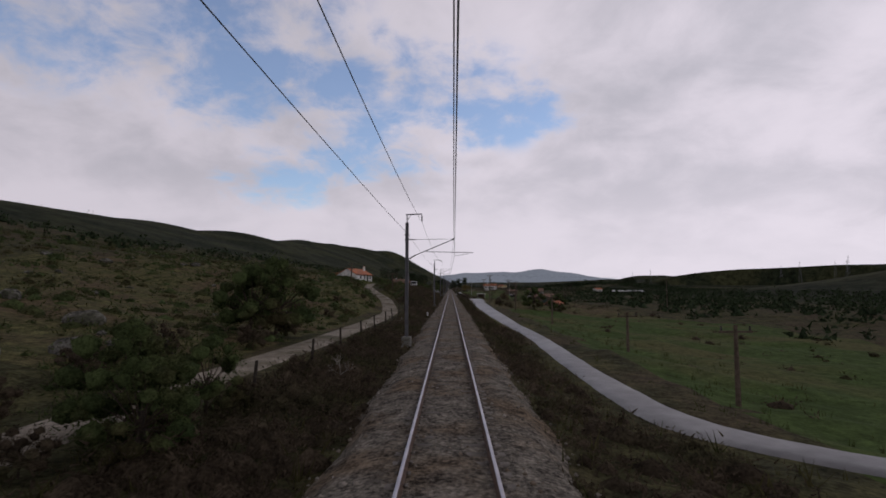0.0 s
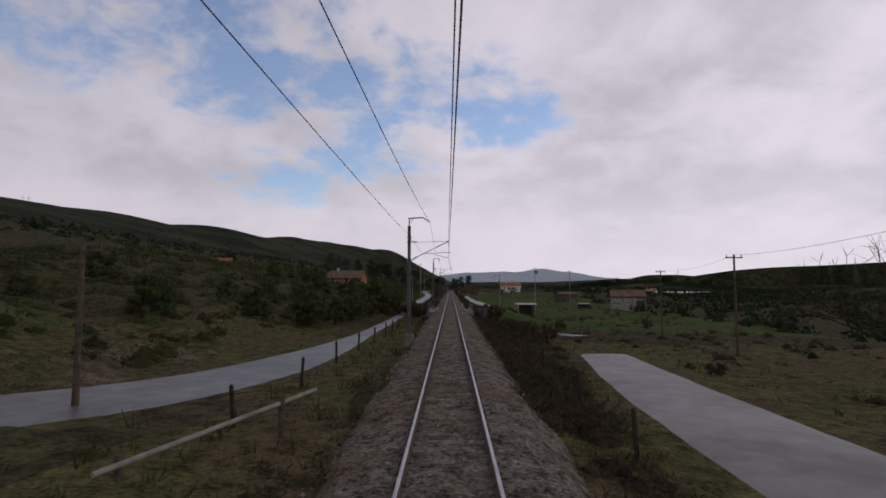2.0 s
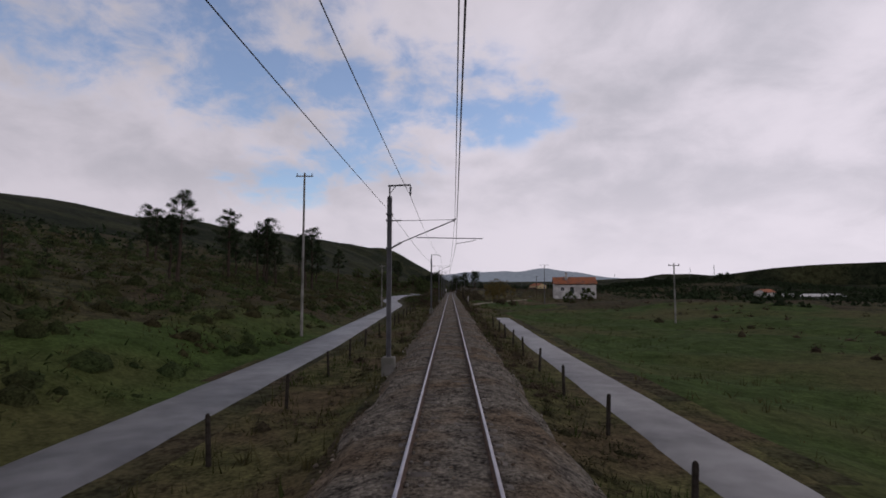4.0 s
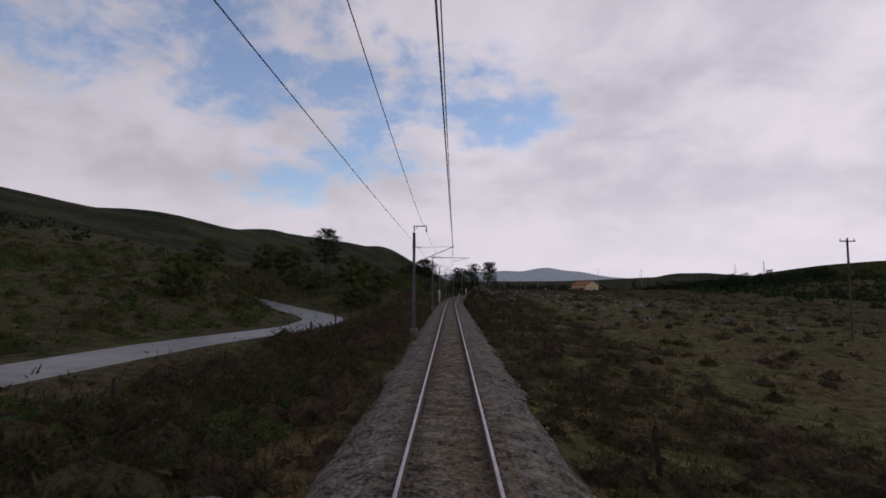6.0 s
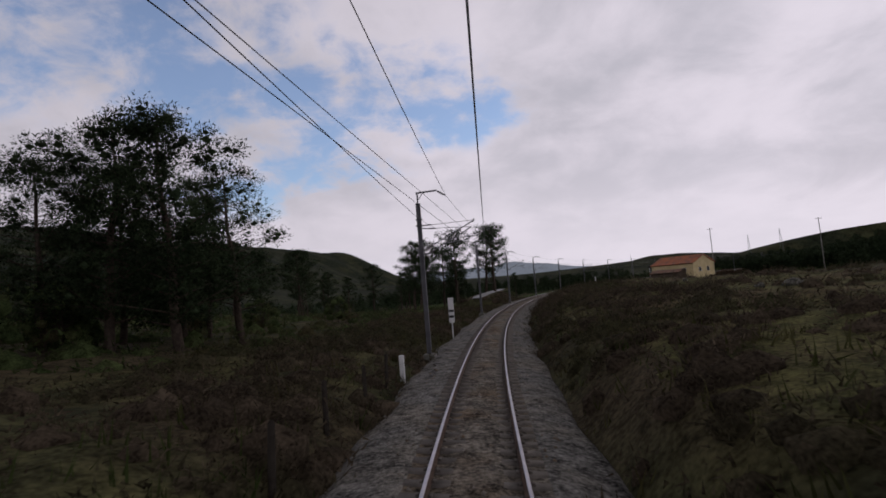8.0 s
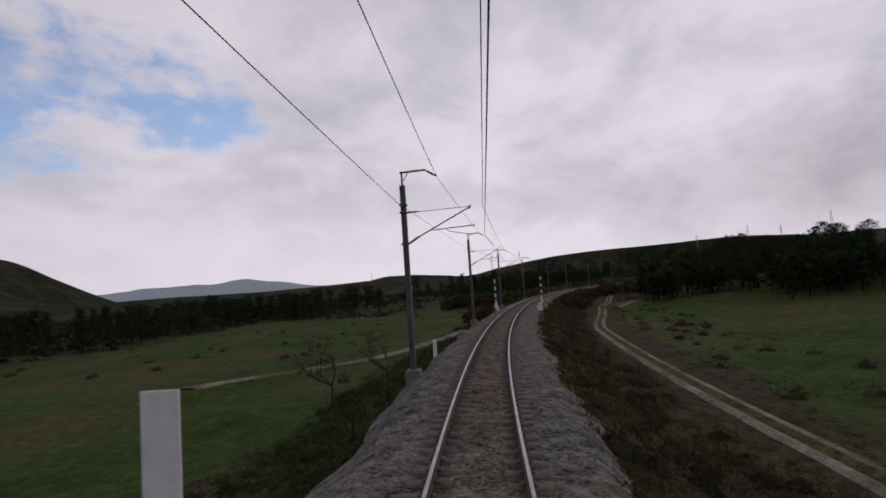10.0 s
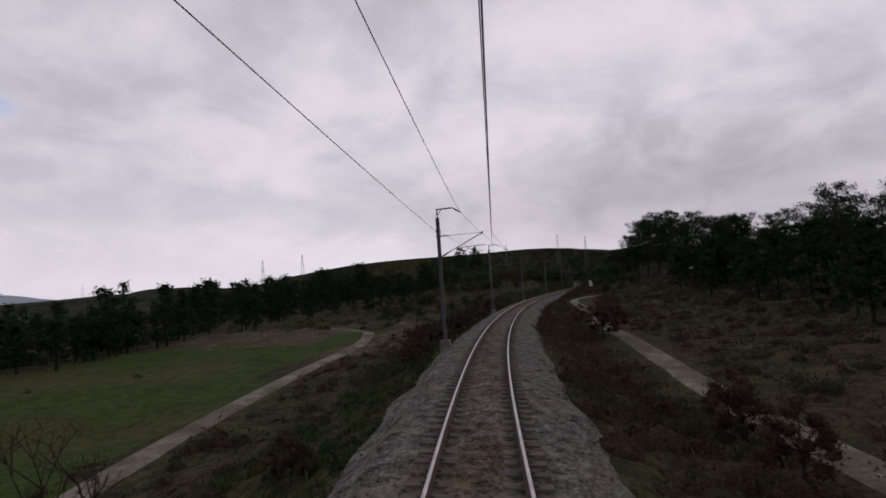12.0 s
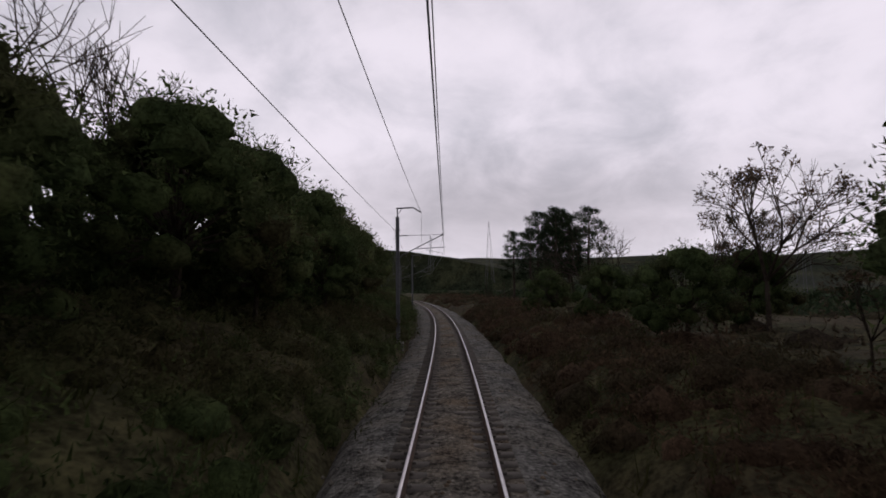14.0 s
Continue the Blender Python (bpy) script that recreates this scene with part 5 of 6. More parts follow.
    set_down(k, [(211, 26, 1.25, 0), (176, 14, .75, 40), (219, 48, .9, 100), (215, 30, .8, 200), (1272, -13.5, .8, 0), (1275, -12.5, .95, 60), (1283, -12, 1.1, 10), (1290, -11, 1.0, 40), (1278, -9, .9, 0), (1300, -11, 1.0, 0), (940, -9, .55, 0), (936, -12, .6, 20), (1092, -10, .6, 50), (1296, 11, .8, 0), (696, -12, .28, 30), (701, -10, .27, 0), (692, -13, .3, 70)])
    k = branching(10, 7, 5, .42, leafy=420, name="leafy_tree", label="thin tree with the last purple-brown leaves", leaf=.13)
    set_down(k, [(1213, -9.5, .9, 0), (1216, -10.5, 1.0, 80), (1218, -9, .8, 30), (1219, -13, .95, 0), (1284, 14.6, 1.4, 10), (1286, 13.2, 1.15, 99), (1285, 15.2, 1.0, 40), (1288, 15.4, .9, 0), (1272, 9.5, .45, 0), (1078, -10, .7, 10)])
    k = branching(12, 8, 5, .5, .16, 3, 1800, "willow", "willow", "willow_tree", "golden weeping willow, nearly leafless", .12)
    set_down(k, [(534, 14.5, 1.15, 0), (541, 19, 1.0, 90), (546, 15, .95, 40), (538, 16.5, 1.05, 150)])
    k = branching(13, 2.2, 4, .8, -.02, 3, wood="dry", name="dead_shrub", label="pale dead shrub on the bank")
    set_down(k, [(172.5, -4.6, .9, 0), (58, -5.4, .5, 30), (24, -5, .8, 70)])


M["dry"] = material("dry_wood", (0.22, 0.20, 0.17), (0.34, 0.31, 0.27), 4.0, 0.9, 0.0)
trees()


# ------------------------------------------------------------------ granite
def boulder(seed, wide=1.0, high=0.7):
    """A rounded granite boulder with flat broken sides."""
    bm = bmesh.new()
    bmesh.ops.create_icosphere(bm, subdivisions=3, radius=1)
    off = Vector((seed * 3.7, seed * 1.3, seed * 2.1))
    for v in bm.verts:
        p = v.co.copy()
        k = 1 + 0.30 * noise.noise(p * 0.9 + off) + 0.14 * noise.noise(p * 2.3 + off) + 0.05 * noise.noise(p * 6 + off)
        cell = noise.voronoi(p * 1.1 + off)[0]
        k -= 0.22 * max(0, 0.22 - (cell[1] - cell[0]))
        v.co = Vector((p.x * k * wide, p.y * k, max(-0.45, p.z * k * high)))
    for f in bm.faces:
        f.smooth = True
    t = tagged(part("boulder", bm, M["boulder"]), "weathered grey granite boulder with lichen", "rock", "granite boulders")
    return t


def boulders():
    big = [boulder(1), boulder(2, 1.5, .6), boulder(3, .8, 1.0), boulder(4, 1.2, .8), boulder(5, 1.0, .5)]
    rows = [[] for _ in big]
    for i, (s, l, k, turn) in enumerate([(671, 5.2, 1.5, 20), (689.5, 5.6, 1.0, 60), (688, 7.4, .9, 0), (675.5, 6.0, 1.0, 70), (663, 5.2, .8, 0), (658, 5.5, .8, 50), (684.6, 6.9, 1.45, 0), (691, 9, .6, 90), (652, 5.6, .7, 30), (646, 6.5, .8, 0), (697, 6.2, .8, 0),
                                         (668, -5.0, .7, 0), (673, -5.2, .8, 40), (680, -5.6, .7, 90), (687, -5.3, .8, 10), (660, -4.8, .6, 60), (694, -5.6, .7, 20), (527, -3.9, .45, 0), (530, -3.8, .4, 40), (523, -4.2, .4, 80), (549, -4.2, .4, 10), (546, -4.6, .5, 0),
                                         (24, -17, .8, 0), (28, -15.5, .7, 30), (21, -19, .9, 60), (34, -24, .8, 10), (500, -22, .7, 0), (514, -26, .8, 40), (718, -5.2, .5, 0), (722, -5, .45, 50), (712, 5.0, .5, 10)]
                                        + [(s, l, .3 + .6 * (k ** 2), t) for s, l, k, t in spread_out(51, 95, 596, 668, 6.5, 40, .2, 1)] + [(s, l, .3 + .55 * k ** 2, t) for s, l, k, t in spread_out(78, 40, 640, 668, 5.5, 24, .2, 1)] + [(s, l, .25 + .6 * k ** 2, t) for s, l, k, t in spread_out(52, 50, 0, 100, -70, -15, 0, 1.1)]
                                        + [(s, l, .2 + .45 * k, t) for s, l, k, t in spread_out(53, 20, 470, 600, -60, -22, 0, 1)] + [(s, l, .15 + .3 * k, t) for s, l, k, t in spread_out(54, 18, 740, 900, 5, 30, 0, 1)]
                                        + [(s, l, .15 + .3 * k, t) for s, l, k, t in spread_out(55, 14, 300, 345, 14, 30, 0, 1)] + [(s, l, .2 + .3 * k, t) for s, l, k, t in spread_out(56, 12, 1195, 1235, -14, -5, 0, 1)]):
        rows[i % 5].append((s, l, k, turn))
    for first, r in zip(big, rows):
        set_down(first, r)


boulders()


def block_mesh(seed):
    """A broken granite block: a cube with worn edges, skewed and pitted."""
    rng = random.Random(seed)
    bm = bmesh.new()
    bmesh.ops.create_cube(bm, size=1)
    for v in bm.verts:
        v.co += Vector((rng.uniform(-.2, .2), rng.uniform(-.2, .2), rng.uniform(-.2, .2)))
    bmesh.ops.bevel(bm, geom=bm.edges[:], offset=rng.uniform(.06, .14), segments=1, affect="EDGES")
    bmesh.ops.triangulate(bm, faces=bm.faces[:])
    for v in bm.verts:
        v.co += noise.noise_vector(v.co * 2.3 + Vector((seed, 0, 0))) * 0.07
    me = bpy.data.meshes.new("rock_block")
    bm.to_mesh(me)
    bm.free()
    me.materials.append(M["stone"])
    return me


def rock_face(s0, s1, side, high, label):
    """The blasted granite side of the cutting: a rough face set with broken blocks."""
    rng = random.Random(40 + side)
    s = np.arange(s0, s1, 0.22)
    u = np.linspace(0, 1, 26)
    top = np.interp(s, (s0, s0 + 9, s1 - 9, s1), (-.4, high, high - .2, -.4))
    zz = -0.8 + (top[:, None] + 0.8) * u[None, :]
    ll = 3.55 + (2.2 if side < 0 else 1.4) * u[None, :] + 0 * s[:, None]

    def slab(q, z):
        """Fractured rock: each slab stands proud by its own amount, with a crack round it."""
        p = Vector((q * 0.42 + 0.2 * z, z * 0.62, side * 5.0))
        near, at = noise.voronoi(p + 0.25 * noise.noise_vector(p * 1.7))
        crack = max(0.0, 1 - (near[1] - near[0]) / 0.10)
        return 0.42 * noise.noise(at[0] * 7.3) - 0.22 * crack + 0.14 * noise.noise(p * 4.0) + 0.06 * noise.noise(p * 11.0)

    push = np.array([[slab(q, z) for z in row] for q, row in zip(s, zz)])
    face = raw("rock_wall", spot(s[:, None], side * (ll + 0.2 - push), zz).reshape(-1, 3), grid_faces(len(s), len(u)) if side > 0 else grid_faces(len(s), len(u))[:, ::-1], M["stone"])
    tagged(face, label, "rock", kind="structure")
    shapes = [block_mesh(i) for i in range(9)]
    z = -0.75
    while z < high:
        q = s0 + 2
        tall = rng.uniform(.4, .8)
        while q < s1 - 2:
            w = rng.uniform(.6, 1.7)
            t = float(np.interp(q, s, top))
            if z + tall * 0.6 < t and rng.random() < 0.24:
                lean = (z + 0.8) / (t + 0.8)
                ob = new("rock_block", rng.choice(shapes))
                ob.parent = face
                h = tall * rng.uniform(.8, 1.5)
                x, y, zc = spot(q, side * (3.85 + (2.2 if side < 0 else 1.4) * lean + rng.uniform(-.2, .3)), z + tall * .5)
                ob.matrix_basis = pose(x, y, zc, rng.uniform(-10, 10), rng.uniform(-22, 6), -math.degrees(head(q)) + rng.uniform(-14, 14)) @ Matrix.Diagonal((rng.uniform(.7, 1.2), w * 1.25, h, 1))
            q += w * 0.95
        z += tall * 0.85


rock_face(652, 716, -1, 4.6, "blocky granite side of the railway cutting")
rock_face(650, 712, 1, 2.4, "broken granite side of the railway cutting")


def ledges(s0, s1, side, high, count, seed, label, mat):
    """Shrubs rooted in the cracks and along the top of a rock face."""
    rng = np.random.default_rng(seed)
    s, u = s0 + (s1 - s0) * rng.random(count), rng.random(count) ** 0.6
    top = np.interp(s, (s0, s0 + 9, s1 - 9, s1), (0, high, high - .2, 0))
    l = side * (3.75 + (2.2 if side < 0 else 1.4) * u)
    brush("heath", label, mat, s, l, 0.35 + 0.8 * rng.random(count) * (0.4 + 0.6 * u), 64, .15, seed, 1.0, 0, 0.22, -0.8 + (top + 0.7) * u)


ledges(653, 715, -1, 4.6, 1300, 71, "dark heather rooted in the granite cutting", M["broom"])
ledges(651, 711, 1, 2.4, 1000, 72, "brown heather covering the granite cutting", M["heath"])

# ------------------------------------------------------------------ buildings
def roof_sheet(w, d, h, rise, over, mat, parent):
    """Two slopes of rounded tiles, laid in rows that run down from the ridge."""
    for side in (-1, 1):
        nx, ny = max(8, int((w + 2 * over) / 0.12)), 7
        x = np.linspace(-w / 2 - over, w / 2 + over, nx)
        u = np.linspace(0, 1, ny)
        y = side * (d / 2 + over) * u
        slope = rise / (d / 2)
        z = h + rise - slope * (d / 2 + over) * u
        xx, uu = np.meshgrid(x, u, indexing="ij")
        bump = 0.035 * np.abs(np.sin(xx * math.pi / 0.24)) + 0.03 * ((uu * 6) % 1 < 0.2)
        top = np.stack((xx, np.broadcast_to(y, xx.shape), z[None, :] + bump), -1)
        low = np.stack((xx, np.broadcast_to(y, xx.shape), np.broadcast_to(z - 0.14, xx.shape)), -1)
        f = grid_faces(nx, ny)
        v = np.concatenate((top.reshape(-1, 3), low.reshape(-1, 3)))
        n = nx * ny
        rim = [(i * ny + ny - 1, (i + 1) * ny + ny - 1, (i + 1) * ny + ny - 1 + n, i * ny + ny - 1 + n) for i in range(nx - 1)]
        rim += [(e * ny + j, e * ny + j + 1, e * ny + j + 1 + n, e * ny + j + n) for e in (0, nx - 1) for j in range(ny - 1)]
        ob = raw("roof", v, np.concatenate((f, f + n, np.array(rim))), mat)
        ob.parent = parent


def opening(parent, kind, x, y, z, w, h, face, frame_mat, pane_mat):
    """A window or door let into a wall; face is the outward direction in quarter turns."""
    m = pose(x, y, z, 0, 0, 90 * face)
    bm = boxed(-w / 2 - .07, w / 2 + .07, -.03, .05, h, h + .07)
    box(bm, -w / 2 - .07, -w / 2, -.03, .05, 0, h)
    box(bm, w / 2, w / 2 + .07, -.03, .05, 0, h)
    if kind == "window":
        box(bm, -w / 2 - .1, w / 2 + .1, -.03, .1, -.07, 0)
        box(bm, -.025, .025, -.02, .03, 0, h)
    o = part(kind, bm, frame_mat, parent)
    o.matrix_basis = m
    p = part("pane" if kind == "window" else "door_leaf", boxed(-w / 2, w / 2, -.02, .012, 0, h), pane_mat, o)


def house(name, label, s, l, z, turn, w, d, h, rise, wall, roof, windows=(), chimney=None, category="house"):
    """Walls, gables and a tiled roof; x is the length of the ridge."""
    t = thing(name, label, category, "", beside(s, l, z, turn))
    part("wall", boxed(-w / 2, w / 2, -d / 2, d / 2, -1.6, h), wall, t)
    for x in (-w / 2, w / 2 - .22):
        bm = bmesh.new()
        a = [bm.verts.new((xx, yy, zz)) for xx in (x, x + .22) for yy, zz in ((-d / 2, h - .01), (d / 2, h - .01), (0, h + rise - .1))]
        bm.faces.new(a[:3][::-1])
        bm.faces.new(a[3:])
        for i in range(3):
            bm.faces.new((a[i], a[(i + 1) % 3], a[3 + (i + 1) % 3], a[3 + i]))
        part("gable", bm, wall, t)
    roof_sheet(w, d, h, rise, 0.35, roof, t)
    for kind, face, u, zz, ww, hh in windows:
        x, y = {0: (u, d / 2), 1: (-w / 2, u), 2: (u, -d / 2), 3: (w / 2, u)}[face]
        opening(t, kind, x, y, zz, ww, hh, face, M["paint"] if kind == "window" else M["wood"], M["glass"] if kind == "window" else M["green_paint"])
    if chimney:
        cx, cy, ch = chimney
        c = part("chimney", boxed(cx - .35, cx + .35, cy - .3, cy + .3, h, ch, .02), M["white"], t)
        part("chimney_cap", boxed(cx - .42, cx + .42, cy - .37, cy + .37, ch, ch + .12), M["tile"], c)
    return t


M["glass"] = material("window_glass", (0.010, 0.012, 0.014), (0.02, 0.022, 0.025), 1.0, 0.08, 0.0)
M["green_paint"] = material("green_paint", (0.018, 0.032, 0.026), (0.03, 0.05, 0.04), 2.0, 0.5, 0.0)
M["car"] = material("car_paint", (0.02, 0.021, 0.025), (0.035, 0.036, 0.04), 1.0, 0.25, 0.0)
M["tyre"] = material("tyre", (0.015, 0.015, 0.015), (0.025, 0.025, 0.025), 8.0, 0.8, 0.1)
M["yellow_paint"] = material("yellow_paint", (0.60, 0.42, 0.03), (0.72, 0.52, 0.06), 3.0, 0.6, 0.0)
M["red_paint"] = material("red_paint", (0.35, 0.03, 0.02), (0.45, 0.05, 0.03), 3.0, 0.5, 0.0)

house("farmhouse", "white farmhouse with red tiled roof on the bank", 184.8, -34, 5.3, 73, 12, 7.5, 2.4, 2.1, M["white"], M["tile"],
      (("window", 2, -3, .9, .9, 1.0), ("window", 2, 0, .9, .9, 1.0), ("door", 2, 2.4, 0, 1.0, 2.0), ("window", 2, 4.4, .9, .9, 1.0), ("window", 1, 0, .9, .9, 1.0)), (4.6, -1.2, 5.4))
house("house", "orange brick house with a brown tiled roof", 346, -33, 3.9, -5, 11, 8, 2.3, 2.3, M["orange"], M["old_tile"],
      (("window", 2, -3.4, .9, 1.1, 1.1), ("window", 2, 1, .9, 1.1, 1.1), ("door", 2, 3.6, 0, 1.0, 2.0), ("window", 3, 1.5, .9, 1.0, 1.0)), (-3, 0, 5.4))
house("shed", "low concrete lean-to below the orange house", 338, -28, 2.6, 70, 8, 3, 1.6, .4, M["concrete"], M["old_tile"], category="shed")
house("house", "small white house with an orange roof on the hill", 351, -76, 9.6, 20, 6, 5, 2.2, 1.1, M["white"], M["tile"], (("window", 2, 0, .8, .8, .9), ("window", 3, 0, .8, .8, .9)))
house("house", "white house with red roof beside the farm track", 531, 40.5, 1.2, -8, 13, 8.5, 3.2, 2.1, M["white"], M["tile"],
      (("window", 1, -1.5, 1.0, .9, 1.1), ("window", 1, 2.2, 1.0, .9, 1.1), ("window", 2, -4, .9, 1.0, 1.1), ("door", 2, -1, 0, 1.1, 2.0), ("window", 2, 2.5, .9, 1.0, 1.1)), (-2.6, -1.6, 6.6))
house("barn", "grey rendered barn with tiled roof in the meadow", 347, 56.5, -3.8, -14, 10, 7.5, 4.2, 1.9, M["concrete"], M["old_tile"], (("door", 2, 3.5, 0, 2.4, 2.8), ("window", 2, -3, 1.6, .8, .8)), category="barn")
house("shed", "brown block shed with a flat tiled roof", 384, 45, -3.4, 10, 7, 6, 4.0, .8, M["wood"], M["old_tile"], (("door", 2, -2, 0, 1.6, 2.2), ("window", 2, 2, 1.2, .9, .8)), category="shed")
house("shed", "small shed with a rust red roof by the meadow", 138, 27.5, -3.0, 60, 5, 3.6, 2.0, .8, M["wood"], M["tile"], (("door", 2, 0, 0, 1.2, 1.7),), category="shed")
house("shed", "low brown shed with rusty tiled roof under trees", 206, 36.5, -2.9, 4, 7.6, 5, 2.5, 1.0, M["wood"], M["old_tile"], (("door", 2, 0, 0, 1.6, 1.9),), category="shed")
house("house", "yellow house with red roof above the heath", 905.5, 24.2, 0.2, -30.7, 15, 9.5, 4.3, 2.3, M["yellow"], M["tile"],
      (("window", 3, -1.8, 1.6, 1.0, 1.2), ("window", 3, 1.8, 1.6, 1.0, 1.2), ("window", 2, -5, 1.6, 1.0, 1.2), ("door", 2, -1, 0, 1.0, 2.0), ("window", 2, 4.5, 1.6, 1.0, 1.2)))
house("shed", "low outbuilding with a brown roof beside the yellow house", 899.6, 20.8, 0.0, -30.7, 10, 4, 2.1, .8, M["wood"], M["old_tile"], category="shed")
house("barn", "small stone barn with pale tiled roof", 852, 61, -5.2, 20, 9, 6, 2.6, 1.3, M["stone"], M["old_tile"], (("door", 2, 0, 0, 1.6, 2.0),), category="barn")
for _s, _l, _z, _t, _w in ((690, 190, -3, 30, 10),):
    house("house", "far white house with red roof among trees", _s, _l, _z, _t, _w, 7, 3.2, 1.8, M["white"], M["tile"], (("window", 2, -2, 1, .9, 1), ("window", 2, 2, 1, .9, 1), ("window", 1, 0, 1, .9, 1)))
t = thing("greenhouse", "long low white roofed farm building", "building", "", beside(760, 235, -6, 15))
part("wall", boxed(-22, 22, -6, 6, -1, 3), M["concrete"], t)
roof_sheet(44, 12, 3, 1.6, .4, M["paint"], t)


def concrete_hut():
    t = thing("hut", "open-fronted concrete hut with a flat slab roof", "hut", "", beside(303.4, 16.0, -3.2, 4))
    part("side_wall", boxed(0, .2, 0, 3.2, -.4, 2.3), M["concrete"], t)
    part("side_wall", boxed(3.9, 4.1, 0, 3.2, -.4, 2.3), M["concrete"], t)
    # the back wall takes a darker colour to stand for shade in the hut
    part("back_wall", boxed(.2, 3.9, 3.0, 3.2, -.4, 2.3), M["wood"], t, "back wall darkened for the shade inside")
    part("post", boxed(3.1, 3.3, .02, .22, -.4, 2.3), M["wood"], t)
    part("roof", boxed(-.25, 4.35, -.4, 3.5, 2.3, 2.62, .03), M["white"], t, "pale cement sheet roof")
    part("bench", boxed(.3, 2.8, 2.3, 2.9, -.3, .5), M["wood"], t)


concrete_hut()


def yard_wall():
    m = beside(182.5, -14.0, 0.9, 0)
    t = thing("garden_wall", "pale rendered garden wall with a dark green gate", "wall", "", m)
    part("wall_panel", boxed(-10, 0, 0, .25, -.6, 2.5, .02), M["white"], t)
    g = part("gate", boxed(.12, 1.5, .08, .14, .05, 1.75), M["green_paint"], t)
    for z in (.3, 1.4):
        part("gate_bar", boxed(.12, 1.5, .03, .08, z, z + .12), M["green_paint"], g)
    part("pillar", boxed(1.55, 2.05, -.05, .35, -.6, 1.95, .02), M["white"], t)
    part("wall_panel", boxed(2.05, 2.6, 0, .25, -.6, 1.5, .02), M["white"], t)
    part("wall_panel", boxed(3.6, 4.6, 0, .25, -.8, 1.3, .02), M["white"], t)


yard_wall()


def wheels(t, places, r, w):
    for x, y in places:
        k = part("wheel", rodded(((x - w / 2, y, r), (x + w / 2, y, r), r), sides=16), M["tyre"], t)
        part("rim", rodded(((x - w / 2 - .01, y, r), (x + w / 2 + .01, y, r), r * .55), sides=12), M["mast"], k)


def lorry():
    t = thing("lorry", "white lorry cab with a dark flat bed parked in a yard", "lorry", "", beside(165.5, -11.6, 2.75, 8))
    bm = boxed(-1.0, 1.0, 0, 1.7, .5, 1.55, .08)
    box(bm, -.95, .95, .12, 1.7, 1.5, 2.35, .1)
    cab = part("cab", bm, M["paint"], t)
    part("windscreen", boxed(-.82, .82, .09, .14, 1.55, 2.2), M["glass"], cab)
    part("side_window", boxed(.94, .965, .4, 1.3, 1.55, 2.15), M["glass"], cab)
    part("bumper", boxed(-1.0, 1.0, -.1, .02, .4, .7, .03), M["car"], cab)
    for x in (-.75, .75):
        part("headlight", boxed(x - .15, x + .15, -.02, .03, .8, 1.0), M["glass"], cab)
    part("load_bed", boxed(-1.05, 1.05, 1.9, 6.2, .85, 1.05, .02), M["wood"], t)
    part("side_board", boxed(-1.05, -1.0, 1.9, 6.2, 1.05, 1.5), M["car"], t)
    part("side_board", boxed(1.0, 1.05, 1.9, 6.2, 1.05, 1.5), M["car"], t)
    part("headboard", boxed(-1.05, 1.05, 1.8, 1.9, .85, 2.2), M["car"], t)
    wheels(t, ((-.85, .75), (.85, .75), (-.85, 4.9), (.85, 4.9)), .42, .25)


lorry()


def van(name, label, m, body_mat, roof_mat):
    t = thing(name, label, "van", "", m)
    bm = boxed(-.85, .85, -2.1, 2.1, .35, 1.05, .1)
    body = part("body", bm, body_mat, t)
    bm = boxed(-.8, .8, -1.5, 2.05, 1.02, 1.75, .1)
    part("cabin", bm, body_mat, t)
    part("roof", boxed(-.82, .82, -1.45, 2.1, 1.72, 1.95, .08), roof_mat, t)
    for x in (-.815, .79):
        for y in (-1.2, -.1, 1.0):
            part("side_window", boxed(x, x + .025, y, y + .9, 1.15, 1.6), M["glass"], body)
    part("windscreen", boxed(-.7, .7, -1.53, -1.49, 1.1, 1.65), M["glass"], body)
    part("rear_window", boxed(-.65, .65, 2.04, 2.08, 1.15, 1.6), M["glass"], body)
    wheels(t, ((-.75, -1.3), (.75, -1.3), (-.75, 1.3), (.75, 1.3)), .32, .2)


van("van", "dark van with a white roof parked on the grass", beside(341.5, 41.5, float(land(341.5, 41.5)), 75), M["car"], M["paint"])
van("camper_van", "white camper van parked among pines", beside(1215, 32, float(land(1215, 32)), 60), M["paint"], M["paint"])


